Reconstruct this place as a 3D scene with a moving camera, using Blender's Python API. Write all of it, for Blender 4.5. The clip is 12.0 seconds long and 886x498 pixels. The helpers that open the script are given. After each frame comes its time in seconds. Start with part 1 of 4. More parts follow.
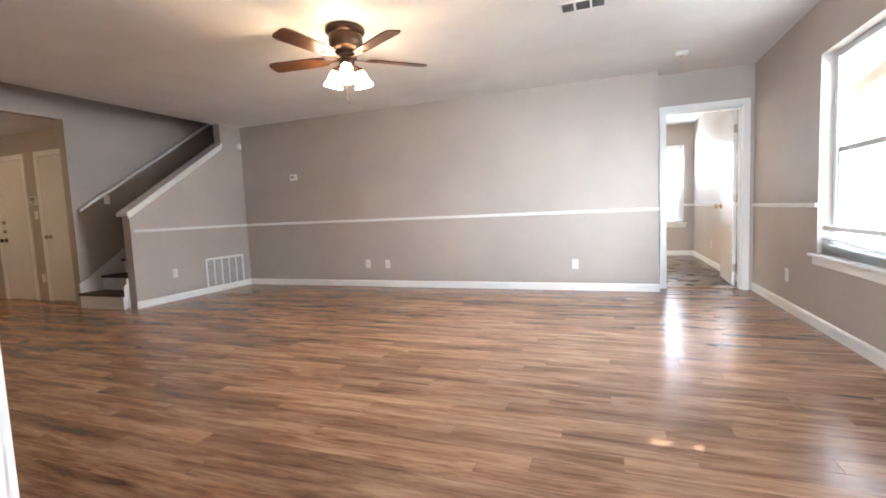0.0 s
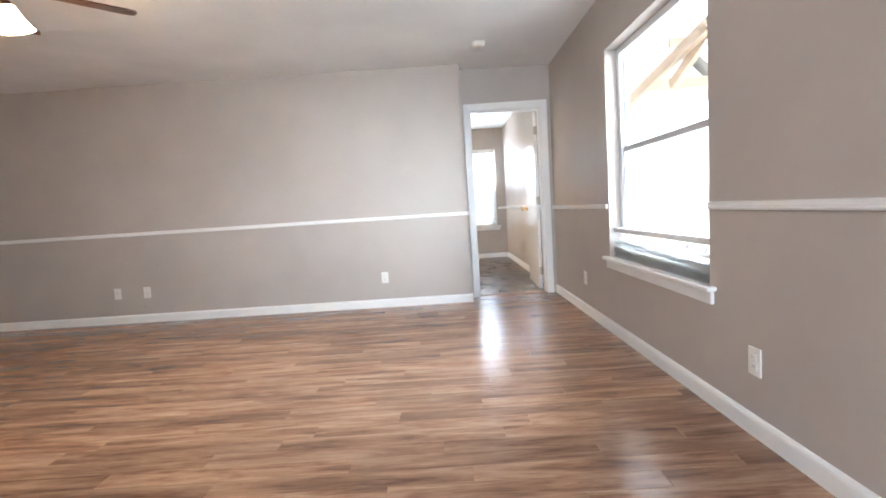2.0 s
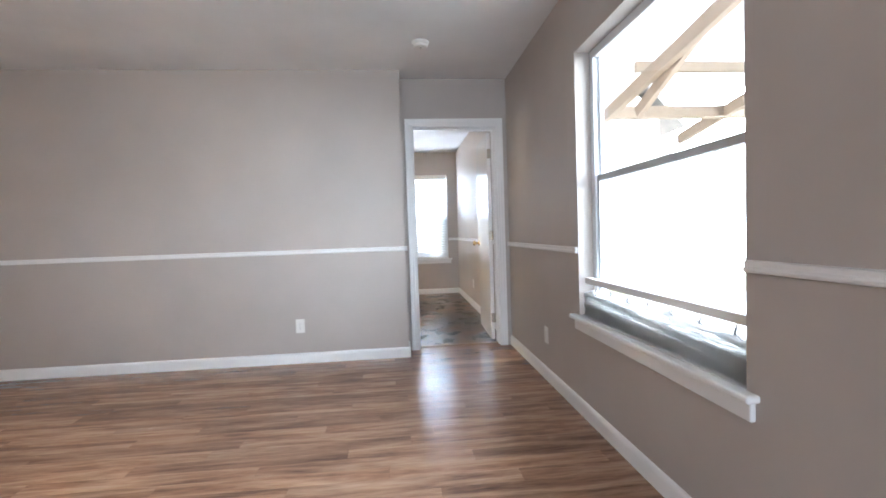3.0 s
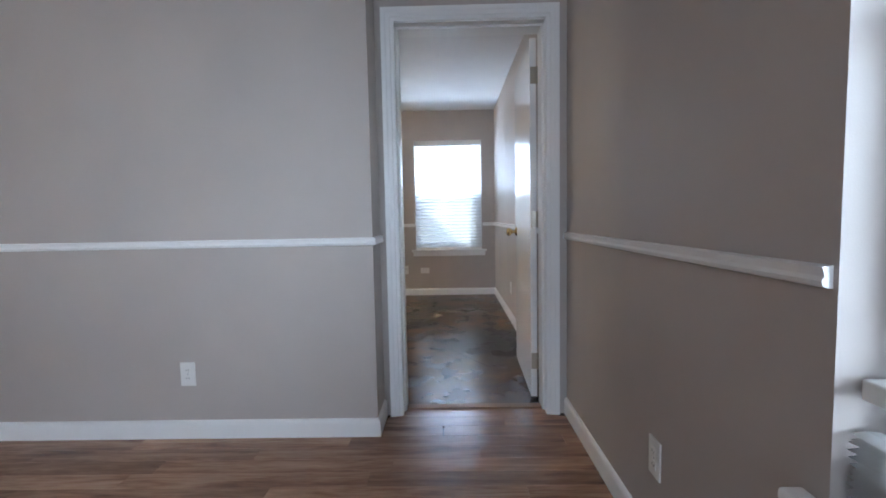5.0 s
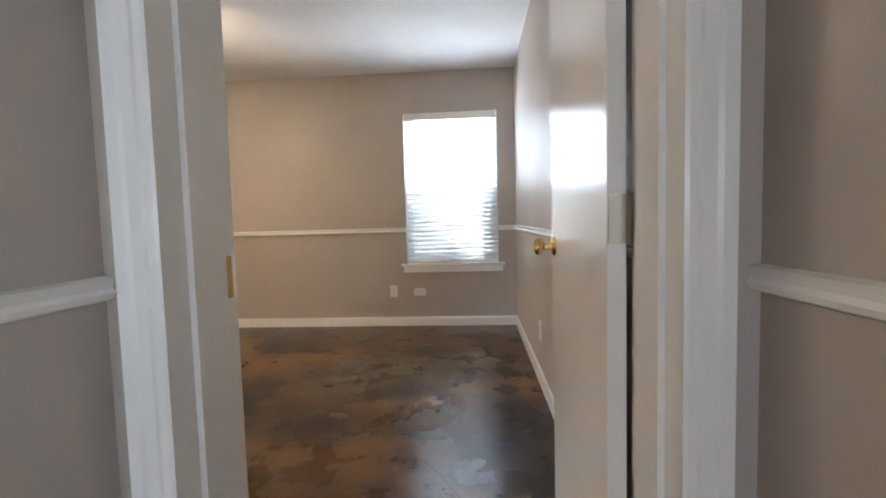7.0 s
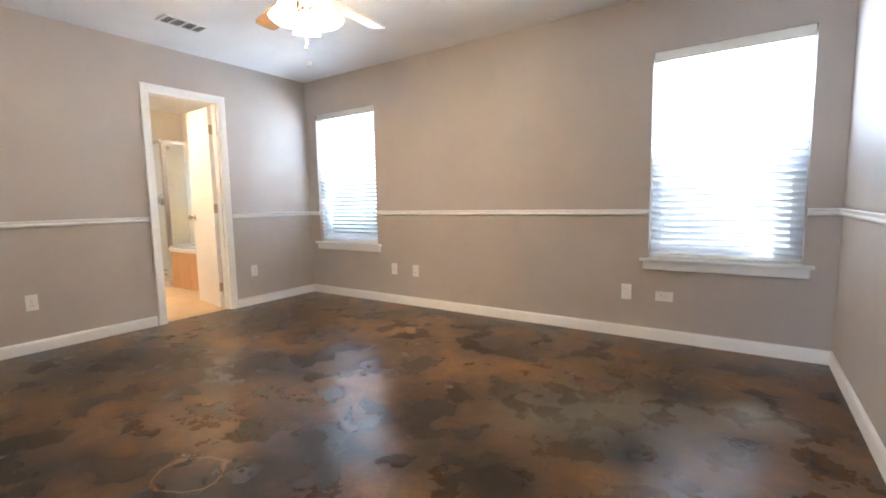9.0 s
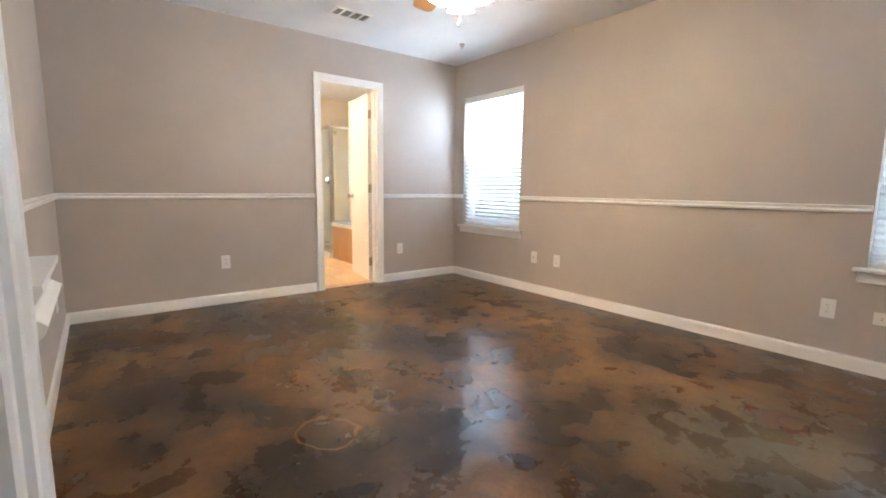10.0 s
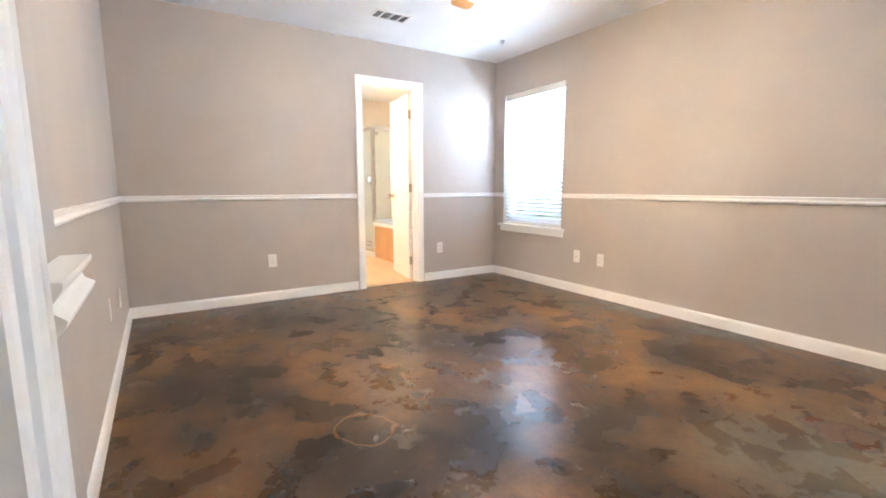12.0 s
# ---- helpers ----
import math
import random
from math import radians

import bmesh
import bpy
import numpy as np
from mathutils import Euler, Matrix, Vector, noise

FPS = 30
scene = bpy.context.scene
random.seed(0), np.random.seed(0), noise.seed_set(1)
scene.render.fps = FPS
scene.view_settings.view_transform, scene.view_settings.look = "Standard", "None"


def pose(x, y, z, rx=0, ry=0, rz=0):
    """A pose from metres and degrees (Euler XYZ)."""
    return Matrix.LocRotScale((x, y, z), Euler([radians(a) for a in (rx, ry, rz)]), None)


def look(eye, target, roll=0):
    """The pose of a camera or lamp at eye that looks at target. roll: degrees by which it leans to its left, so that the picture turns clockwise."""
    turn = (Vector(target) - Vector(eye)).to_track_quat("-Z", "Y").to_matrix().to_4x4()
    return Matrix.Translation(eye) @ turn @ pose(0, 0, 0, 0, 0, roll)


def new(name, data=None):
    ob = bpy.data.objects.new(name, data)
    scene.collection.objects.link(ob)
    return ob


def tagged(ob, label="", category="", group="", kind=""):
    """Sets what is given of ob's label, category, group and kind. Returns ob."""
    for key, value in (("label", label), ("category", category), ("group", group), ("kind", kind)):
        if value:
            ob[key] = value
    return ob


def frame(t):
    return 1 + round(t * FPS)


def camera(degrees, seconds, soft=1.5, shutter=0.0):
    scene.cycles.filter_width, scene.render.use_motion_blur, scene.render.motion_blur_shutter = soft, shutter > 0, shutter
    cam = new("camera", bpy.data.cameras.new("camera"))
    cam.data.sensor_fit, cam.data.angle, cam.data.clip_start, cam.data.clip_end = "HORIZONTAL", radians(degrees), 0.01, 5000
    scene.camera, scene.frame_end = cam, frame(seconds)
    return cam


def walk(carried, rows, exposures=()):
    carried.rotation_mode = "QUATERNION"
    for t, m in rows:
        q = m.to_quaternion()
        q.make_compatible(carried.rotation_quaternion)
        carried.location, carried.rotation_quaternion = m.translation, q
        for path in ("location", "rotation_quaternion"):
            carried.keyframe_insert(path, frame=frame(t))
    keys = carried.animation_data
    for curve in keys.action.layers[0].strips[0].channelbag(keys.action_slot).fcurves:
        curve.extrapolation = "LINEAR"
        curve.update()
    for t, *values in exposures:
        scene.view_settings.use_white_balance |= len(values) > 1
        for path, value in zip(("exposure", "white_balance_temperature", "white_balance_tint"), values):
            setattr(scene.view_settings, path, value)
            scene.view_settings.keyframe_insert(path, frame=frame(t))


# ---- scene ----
cam = camera(89.5, 12.0, soft=1.8)
PATH = [
    (0, (-0.071, 0.115, 1.005), (-0.768, 1.982, 0.841), -2.5),
    (0.5, (-0.081, 0.144, 1.0), (-0.743, 2.023, 0.825), -2.7),
    (1, (-0.072, 0.349, 1.03), (-0.602, 2.264, 0.802), -3.3),
    (1.5, (-0.07, 0.633, 1.024), (-0.268, 2.616, 0.854), -3.9),
    (2, (0.195, 0.996, 1.002), (0.186, 2.988, 0.821), -3.7),
    (2.5, (0.359, 1.393, 1.024), (0.381, 3.388, 0.882), -2.3),
    (3, (0.407, 1.828, 1.064), (0.596, 3.818, 0.989), -1.9),
    (3.2, (0.473, 2.006, 1.032), (0.677, 3.992, 0.903), -3.2),
    (4.8, (0.782, 3.41, 1.022), (0.792, 5.403, 0.862), -2.8),
    (5, (0.812, 3.582, 1.041), (0.779, 5.577, 0.9), -1.1),
    (5.5, (0.847, 4.007, 1.037), (0.886, 6.003, 0.921), -1.2),
    (6, (0.94, 4.404, 1.031), (1.086, 6.392, 0.866), -2.5),
    (6.5, (1.01, 4.84, 1.047), (0.986, 6.835, 0.899), -0.9),
    (6.7, (1.018, 5.003, 1.035), (0.964, 6.998, 0.899), -1.2),
    (8.3, (1.016, 5.926, 1.015), (0.163, 7.73, 0.89), -0.5),
    (8.5, (0.994, 5.955, 1.016), (0.084, 7.732, 0.886), -0.6),
    (9, (0.935, 6.02, 1.048), (-0.182, 7.665, 0.837), -1.1),
    (9.5, (0.878, 6.069, 1.039), (-0.523, 7.473, 0.787), 0.0),
    (10, (0.856, 6.119, 1.029), (-0.71, 7.334, 0.761), 0.7),
    (10.5, (0.863, 6.155, 1.025), (-0.778, 7.263, 0.743), -0.4),
    (11, (0.863, 6.163, 1.03), (-0.809, 7.228, 0.766), -0.5),
    (11.5, (0.862, 6.154, 1.026), (-0.819, 7.207, 0.776), -0.0),
    (12, (0.863, 6.148, 1.027), (-0.811, 7.207, 0.754), -0.1),
]
walk(cam, [(t, look(eye, target, roll)) for t, eye, target, roll in PATH],
     [(0, 2.7, 6050, 10), (2.5, 2.28, 5950, 10), (3.2, 1.88, 5700, 10), (5.0, 1.3, 5400, 10), (5.7, 1.15, 5500, 10), (6.5, 1.35, 6200, 10),
      (8.5, 2.05, 5600, 10), (9.5, 1.95, 5800, 10), (10.2, 2.2, 5750, 10), (12.0, 2.65, 5500, 10)])

# ---- world and sun ----
SUN_DIR = Vector((1.0, 0.9, 1.1)).normalized()   # towards the sun
world = bpy.data.worlds.new("sky_world")
scene.world = world
world.use_nodes = True
wn = world.node_tree.nodes
sky = wn.new("ShaderNodeTexSky")
sky.sky_type = "NISHITA"
sky.sun_disc = False
sky.sun_elevation = math.asin(SUN_DIR.z)
sky.sun_rotation = math.atan2(SUN_DIR.x, SUN_DIR.y)
sky.dust_density = 2.0
wn["Background"].inputs["Strength"].default_value = 0.08
world.node_tree.links.new(sky.outputs[0], wn["Background"].inputs["Color"])
sun = new("sun", bpy.data.lights.new("sun", "SUN"))
sun.data.energy, sun.data.angle, sun.data.color = 5.0, radians(0.5), (1.0, 0.95, 0.86)
sun.matrix_world = look(SUN_DIR * 30, (0, 0, 0))


def sky_lamp(name, place, target, w, h, power, colour=(0.86, 0.93, 1.0)):
    """Area lamp standing in for daylight, in an opening or added outside it."""
    ob = new(name, bpy.data.lights.new(name, "AREA"))
    ob.data.shape, ob.data.size, ob.data.size_y = "RECTANGLE", w, h
    ob.data.energy, ob.data.color = power, colour
    ob.matrix_world = look(place, target)
    return ob


# lamp added in an assumed, unseen opening behind the camera
sky_lamp("rear_daylight_fill", (-0.2, -2.85, 1.25), (-0.2, 0, 1.25), 2.2, 2.0, 46)
# lamp added under the patio roof to brighten the floor through the window
sky_lamp("patio_fill_lamp", (3.3, 3.8, 3.16), (0.6, 4.0, 0.0), 2.2, 2.2, 110)
sky_lamp("bedroom_daylight", (0.80, 9.72, 1.66), (0.80, 8, 1.75), 0.84, 0.70, 15, (0.84, 0.92, 1.0))
sky_lamp("bathroom_daylight", (-4.40, 9.72, 1.38), (-4.40, 8, 1.38), 0.62, 0.66, 12, (0.86, 0.93, 1.0))
sky_lamp("bedroom_daylight", (-2.75, 9.72, 1.45), (-2.75, 8, 1.45), 0.84, 1.15, 17, (0.84, 0.92, 1.0))

# ---- materials ----


def material(name, colour, rough=0.5, metal=0.0, **more):
    m = bpy.data.materials.new(name)
    m.use_nodes = True
    b = m.node_tree.nodes["Principled BSDF"]
    b.inputs["Base Color"].default_value = (*colour, 1)
    b.inputs["Roughness"].default_value = rough
    b.inputs["Metallic"].default_value = metal
    for key, v in more.items():
        b.inputs[key.replace("_", " ")].default_value = v
    return m, m.node_tree.nodes, m.node_tree.links, b


def add(nodes, kind, **props):
    n = nodes.new("ShaderNode" + kind)
    for k, v in props.items():
        n.inputs[k.replace("_", " ")].default_value = v
    return n


def ramp(nodes, stops):
    r = nodes.new("ShaderNodeValToRGB")
    e = r.color_ramp.elements
    while len(e) < len(stops):
        e.new(0.5)
    for el, (p, c) in zip(e, stops):
        el.position, el.color = p, (*c, 1)
    return r


def mix(nodes, links, fac, a, b, blend="MIX"):
    n = nodes.new("ShaderNodeMix")
    n.data_type, n.blend_type = "RGBA", blend
    for sock, v in ((n.inputs[0], fac), (n.inputs[6], a), (n.inputs[7], b)):
        if isinstance(v, (int, float)):
            sock.default_value = v
        elif isinstance(v, tuple):
            sock.default_value = (*v, 1)
        else:
            links.new(v, sock)
    return n.outputs[2]


def place_coords(nodes, links, scale=(1, 1, 1), offset=None):
    g = nodes.new("ShaderNodeNewGeometry")
    mp = nodes.new("ShaderNodeMapping")
    mp.inputs["Scale"].default_value = scale
    links.new(g.outputs["Position"], mp.inputs["Vector"])
    if offset is not None:
        links.new(offset, mp.inputs["Location"])
    return mp.outputs[0]


def noise_at(nodes, links, vec, scale, detail=4, rough=0.55, warp=0.0):
    n = add(nodes, "TexNoise", Scale=scale, Detail=detail, Roughness=rough, Distortion=warp)
    links.new(vec, n.inputs["Vector"])
    return n.outputs["Fac"]


def bump(nodes, links, b, height, strength, dist):
    n = add(nodes, "Bump", Strength=strength, Distance=dist)
    links.new(height, n.inputs["Height"])
    links.new(n.outputs[0], b.inputs["Normal"])


def painted(name, colour, rough, grain=420.0, strength=0.12, vary=0.05):
    """Rolled paint: fine orange-peel relief and faint cloudy unevenness."""
    m, n, l, b = material(name, colour, rough)
    v = place_coords(n, l)
    big = noise_at(n, l, v, 1.7, 3)
    dark = tuple(c * (1 - vary) for c in colour)
    light = tuple(min(1, c * (1 + vary)) for c in colour)
    r = ramp(n, [(0.3, dark), (0.7, light)])
    l.new(big, r.inputs[0])
    l.new(r.outputs[0], b.inputs["Base Color"])
    bump(n, l, b, noise_at(n, l, v, grain, 2), strength, 0.002)
    return m


WALL = painted("taupe_wall_paint", (0.45, 0.405, 0.37), 0.52)
CEIL = painted("ceiling_paint", (0.80, 0.80, 0.80), 0.9, 160, 0.35)
TRIM = painted("white_trim_paint", (0.82, 0.82, 0.81), 0.3, 60, 0.05, 0.02)
DOORWHITE = painted("white_door_paint", (0.80, 0.79, 0.77), 0.22, 90, 0.06, 0.02)
BATHWALL = painted("bath_wall_paint", (0.62, 0.57, 0.50), 0.5)
PLASTIC = material("white_plastic", (0.78, 0.77, 0.74), 0.35)[0]
SOCKET = material("outlet_slot", (0.05, 0.05, 0.05), 0.5)[0]
GREYPL = material("grey_plastic", (0.30, 0.30, 0.30), 0.45)[0]
BRASS = material("polished_brass", (0.78, 0.56, 0.24), 0.22, 1.0)[0]
CHROME = material("chrome", (0.75, 0.75, 0.76), 0.12, 1.0)[0]
NICKEL = material("aged_nickel", (0.38, 0.34, 0.28), 0.3, 1.0)[0]
BRONZE = material("oiled_bronze", (0.075, 0.042, 0.026), 0.38, 0.7)[0]
DARK = material("dark_void", (0.02, 0.02, 0.02), 0.9)[0]
VINYL = material("white_vinyl_frame", (0.74, 0.76, 0.78), 0.35)[0]
SASH = material("grey_sash", (0.50, 0.52, 0.56), 0.4)[0]
DUST = painted("dusty_blind", (0.80, 0.80, 0.79), 0.6, 90, 0.2, 0.15)
FILTER = painted("filter_fabric", (0.30, 0.31, 0.32), 0.9, 220, 0.5, 0.12)


def glass_material(name, tint=(1, 1, 1)):
    m = bpy.data.materials.new(name)
    m.use_nodes = True
    n, l = m.node_tree.nodes, m.node_tree.links
    n.remove(n["Principled BSDF"])
    t = n.new("ShaderNodeBsdfTransparent")
    t.inputs[0].default_value = (*tint, 1)
    g = n.new("ShaderNodeBsdfGlossy")
    g.inputs["Roughness"].default_value = 0.02
    f = add(n, "LayerWeight", Blend=0.5)
    steep = n.new("ShaderNodeMath")
    steep.operation = "POWER"
    steep.inputs[1].default_value = 5.0
    l.new(f.outputs["Facing"], steep.inputs[0])
    gloss = n.new("ShaderNodeMath")
    gloss.operation = "MULTIPLY_ADD"
    gloss.inputs[1].default_value, gloss.inputs[2].default_value = 0.7, 0.035
    l.new(steep.outputs[0], gloss.inputs[0])
    x = n.new("ShaderNodeMixShader")
    l.new(gloss.outputs[0], x.inputs[0]), l.new(t.outputs[0], x.inputs[1]), l.new(g.outputs[0], x.inputs[2])
    l.new(x.outputs[0], n["Material Output"].inputs[0])
    return m


GLASS = glass_material("window_glass", (0.96, 0.98, 0.98))
SHOWERGLASS = glass_material("shower_glass", (0.95, 0.97, 0.96))


def screen_material():
    m = bpy.data.materials.new("insect_screen")
    m.use_nodes = True
    n, l = m.node_tree.nodes, m.node_tree.links
    b = n["Principled BSDF"]
    b.inputs["Base Color"].default_value = (0.08, 0.08, 0.085, 1)
    b.inputs["Alpha"].default_value = 0.3
    return m


SCREEN = screen_material()


def slat_material():
    m, n, l, b = material("blind_slat", (0.86, 0.87, 0.88), 0.4)
    t = n.new("ShaderNodeBsdfTranslucent")
    t.inputs[0].default_value = (0.85, 0.87, 0.9, 1)
    x = n.new("ShaderNodeMixShader")
    x.inputs[0].default_value = 0.6
    l.new(b.outputs[0], x.inputs[1]), l.new(t.outputs[0], x.inputs[2])
    l.new(x.outputs[0], n["Material Output"].inputs[0])
    return m


SLAT = slat_material()


def glow_material(name, colour, strength):
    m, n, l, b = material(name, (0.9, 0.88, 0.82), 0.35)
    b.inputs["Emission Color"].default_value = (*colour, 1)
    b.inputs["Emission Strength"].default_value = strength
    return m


LIT_SHADE = glow_material("lit_frosted_glass", (1.0, 0.70, 0.40), 12.0)
LIT_SHADE_BED = glow_material("lit_frosted_glass_bedroom", (1.0, 0.74, 0.44), 26.0)
LIT_BULB = glow_material("lit_bulb", (1.0, 0.68, 0.36), 78.0)
ENTRY_DOME = glow_material("lit_entry_dome", (1.0, 0.66, 0.34), 16.0)


def wood(name, stops, rough, along=(1.0, 14.0, 14.0), scale=2.2, random_shift=True, gloss_vary=0.1, relief=0.08):
    m, n, l, b = material(name, stops[0][1], rough)
    info = n.new("ShaderNodeObjectInfo")
    geo = n.new("ShaderNodeNewGeometry")
    shift = n.new("ShaderNodeMath")
    shift.operation = "MULTIPLY_ADD"
    l.new(info.outputs["Random"], shift.inputs[0])
    shift.inputs[1].default_value = 37.0
    isl = n.new("ShaderNodeMath")
    isl.operation = "MULTIPLY"
    isl.inputs[1].default_value = 53.0
    l.new(geo.outputs["Random Per Island"], isl.inputs[0])
    l.new(isl.outputs[0], shift.inputs[2])
    v = place_coords(n, l, along, shift.outputs[0] if random_shift else None)
    grain = noise_at(n, l, v, scale, 7, 0.62, 0.5)
    fine = noise_at(n, l, v, scale * 6, 3, 0.6)
    both = n.new("ShaderNodeMath")
    both.operation = "MULTIPLY_ADD"
    l.new(fine, both.inputs[0])
    both.inputs[1].default_value = 0.3
    l.new(grain, both.inputs[2])
    off = n.new("ShaderNodeMath")
    off.operation = "SUBTRACT"
    off.inputs[1].default_value = 0.15
    l.new(both.outputs[0], off.inputs[0])
    r = ramp(n, stops)
    l.new(off.outputs[0], r.inputs[0])
    # plank-to-plank tone
    tone = n.new("ShaderNodeMath")
    tone.operation = "ADD"
    l.new(info.outputs["Random"], tone.inputs[0]), l.new(geo.outputs["Random Per Island"], tone.inputs[1])
    fr = n.new("ShaderNodeMath")
    fr.operation = "FRACT"
    l.new(tone.outputs[0], fr.inputs[0])
    tr = ramp(n, [(0.0, (0.74, 0.72, 0.70)), (0.5, (1.0, 1.0, 1.0)), (1.0, (1.22, 1.20, 1.16))])
    l.new(fr.outputs[0], tr.inputs[0])
    col = mix(n, l, 1.0 if random_shift else 0.0, r.outputs[0], tr.outputs[0], "MULTIPLY")
    l.new(col, b.inputs["Base Color"])
    rr = n.new("ShaderNodeMapRange")
    rr.inputs["To Min"].default_value, rr.inputs["To Max"].default_value = rough - gloss_vary, rough + gloss_vary
    l.new(grain, rr.inputs["Value"])
    l.new(rr.outputs[0], b.inputs["Roughness"])
    bump(n, l, b, fine, relief, 0.001)
    return m


PLANK = wood("laminate_planks", [(0.26, (0.070, 0.036, 0.024)), (0.42, (0.235, 0.125, 0.072)), (0.6, (0.39, 0.235, 0.145)), (0.8, (0.54, 0.355, 0.23))], 0.23, (1.0, 9.0, 9.0), 1.7)
BLADE = wood("walnut_blade", [(0.3, (0.045, 0.018, 0.010)), (0.7, (0.115, 0.045, 0.022))], 0.33, (3, 3, 3), 4, False)
BLADE_OAK = wood("oak_blade", [(0.3, (0.42, 0.22, 0.08)), (0.7, (0.58, 0.34, 0.14))], 0.4, (3, 3, 3), 4, False)
TREAD = painted("dark_tread_carpet", (0.075, 0.05, 0.042), 0.95, 300, 0.8, 0.2)
BEAM = wood("patio_lumber", [(0.3, (0.15, 0.105, 0.07)), (0.7, (0.23, 0.165, 0.115))], 0.8, (2, 2, 2), 5, False)
TUBSIDE = wood("tub_panel", [(0.3, (0.40, 0.22, 0.10)), (0.7, (0.50, 0.30, 0.15))], 0.4, (6, 6, 1), 2, False)


def stained_concrete():
    """Acid-stained slab: soft brown clouds at several sizes, single dark pools, grey worn areas, pale scuffs, clear sealer."""
    m, n, l, b = material("acid_stained_concrete", (0.12, 0.07, 0.04), 0.2)
    v = place_coords(n, l)

    def grey(a):
        return (a, a, a)

    def masked(col, fac, lo, hi, top, target):
        k = ramp(n, [(lo, grey(0.0)), (hi, grey(top))])
        l.new(fac, k.inputs[0])
        return mix(n, l, k.outputs[0], col, target)

    def weigh(a, wa, c, wc):
        x = n.new("ShaderNodeMath")
        x.operation = "MULTIPLY"
        x.inputs[1].default_value = wa
        l.new(a, x.inputs[0])
        y = n.new("ShaderNodeMath")
        y.operation = "MULTIPLY_ADD"
        y.inputs[1].default_value = wc
        l.new(c, y.inputs[0]), l.new(x.outputs[0], y.inputs[2])
        return y.outputs[0]
    big = noise_at(n, l, v, 1.1, 4, 0.5)
    mid = noise_at(n, l, v, 4.4, 5, 0.58)
    tint = weigh(big, 0.55, mid, 0.45)
    r = ramp(n, [(0.28, (0.010, 0.007, 0.006)), (0.42, (0.058, 0.030, 0.013)), (0.52, (0.115, 0.058, 0.021)),
                 (0.64, (0.20, 0.10, 0.032)), (0.78, (0.220, 0.118, 0.050))])
    l.new(tint, r.inputs[0])
    col = r.outputs[0]
    wob = add(n, "TexNoise", Scale=3.2, Detail=3.0, Roughness=0.5)
    l.new(v, wob.inputs["Vector"])
    warp = n.new("ShaderNodeVectorMath")
    warp.operation = "MULTIPLY_ADD"
    l.new(wob.outputs["Color"], warp.inputs[0])
    warp.inputs[1].default_value = (0.3, 0.3, 0.0)
    l.new(v, warp.inputs[2])

    def spot(col, x, y, stops, target):
        d = n.new("ShaderNodeVectorMath")
        d.operation = "DISTANCE"
        d.inputs[1].default_value = (x + 0.15, y + 0.15, 0)
        l.new(warp.outputs[0], d.inputs[0])
        k = ramp(n, stops)
        l.new(d.outputs["Value"], k.inputs[0])
        return mix(n, l, k.outputs[0], col, target)
    # worn greenish-grey area under the wide window
    for x, y, r_ in ((0.45, 8.30, 0.62), (0.22, 8.02, 0.40), (0.33, 8.22, 0.4)):
        col = spot(col, x, y, [(r_ * 0.25, grey(0.62)), (r_, grey(0.0))], (0.135, 0.112, 0.072))
    col = spot(col, 1.02, 8.50, [(0.05, grey(0.7)), (0.22, grey(0.0))], (0.30, 0.29, 0.26))
    # dark clouds and single pools
    dark = noise_at(n, l, v, 2.1, 5, 0.58)
    col = masked(col, dark, 0.42, 0.84, 0.9, (0.014, 0.011, 0.010))
    pool = (0.012, 0.010, 0.010)
    for x, y, r_ in ((0.57, 7.89, 0.16), (0.644, 8.66, 0.14), (-0.60, 6.72, 0.36), (-1.18, 6.20, 0.14), (-1.57, 7.70, 0.42), (-1.36, 6.52, 0.13),
                     (-2.65, 6.95, 0.42), (-0.63, 8.81, 0.22), (0.22, 7.40, 0.22), (-1.64, 6.25, 0.30), (-0.56, 7.26, 0.26), (1.05, 7.3, 0.4), (-2.6, 8.6, 0.35)):
        col = spot(col, x, y, [(r_ * 0.3, grey(0.85)), (r_ * 1.35, grey(0.0))], pool)
    # an etched ring and a scraped bare patch with a dark rim
    col = spot(col, -0.85, 6.82, [(0.0, grey(0.0)), (0.118, grey(0.0)), (0.128, grey(0.75)), (0.139, grey(0.0))], (0.26, 0.15, 0.075))
    for x, r_ in ((0.15, 0.055), (0.25, 0.075), (0.36, 0.05)):
        col = spot(col, x, 8.52, [(r_ + 0.008, grey(0.9)), (r_ + 0.022, grey(0.0))], (0.02, 0.012, 0.010))
        col = spot(col, x, 8.52, [(r_, grey(0.9)), (r_ + 0.008, grey(0.0))], (0.125, 0.062, 0.034))
    # pale scuffs and dark pits
    scuff = noise_at(n, l, v, 15.0, 8, 0.72, 0.4)
    col = masked(col, scuff, 0.62, 0.74, 0.55, (0.27, 0.19, 0.12))
    pit = noise_at(n, l, v, 21.0, 5, 0.6, 0.8)
    col = masked(col, pit, 0.69, 0.73, 0.8, (0.012, 0.009, 0.008))
    fine = noise_at(n, l, v, 38, 6, 0.75)
    fr = ramp(n, [(0.3, grey(0.7)), (0.7, grey(1.25))])
    l.new(fine, fr.inputs[0])
    l.new(mix(n, l, 1.0, col, fr.outputs[0], "MULTIPLY"), b.inputs["Base Color"])
    rr = n.new("ShaderNodeMapRange")
    b.inputs["Coat Weight"].default_value, b.inputs["Coat Roughness"].default_value = 0.28, 0.17
    b.inputs["Specular IOR Level"].default_value = 0.22
    rr.inputs["To Min"].default_value, rr.inputs["To Max"].default_value = 0.20, 0.36
    l.new(mid, rr.inputs["Value"])
    l.new(rr.outputs[0], b.inputs["Roughness"])
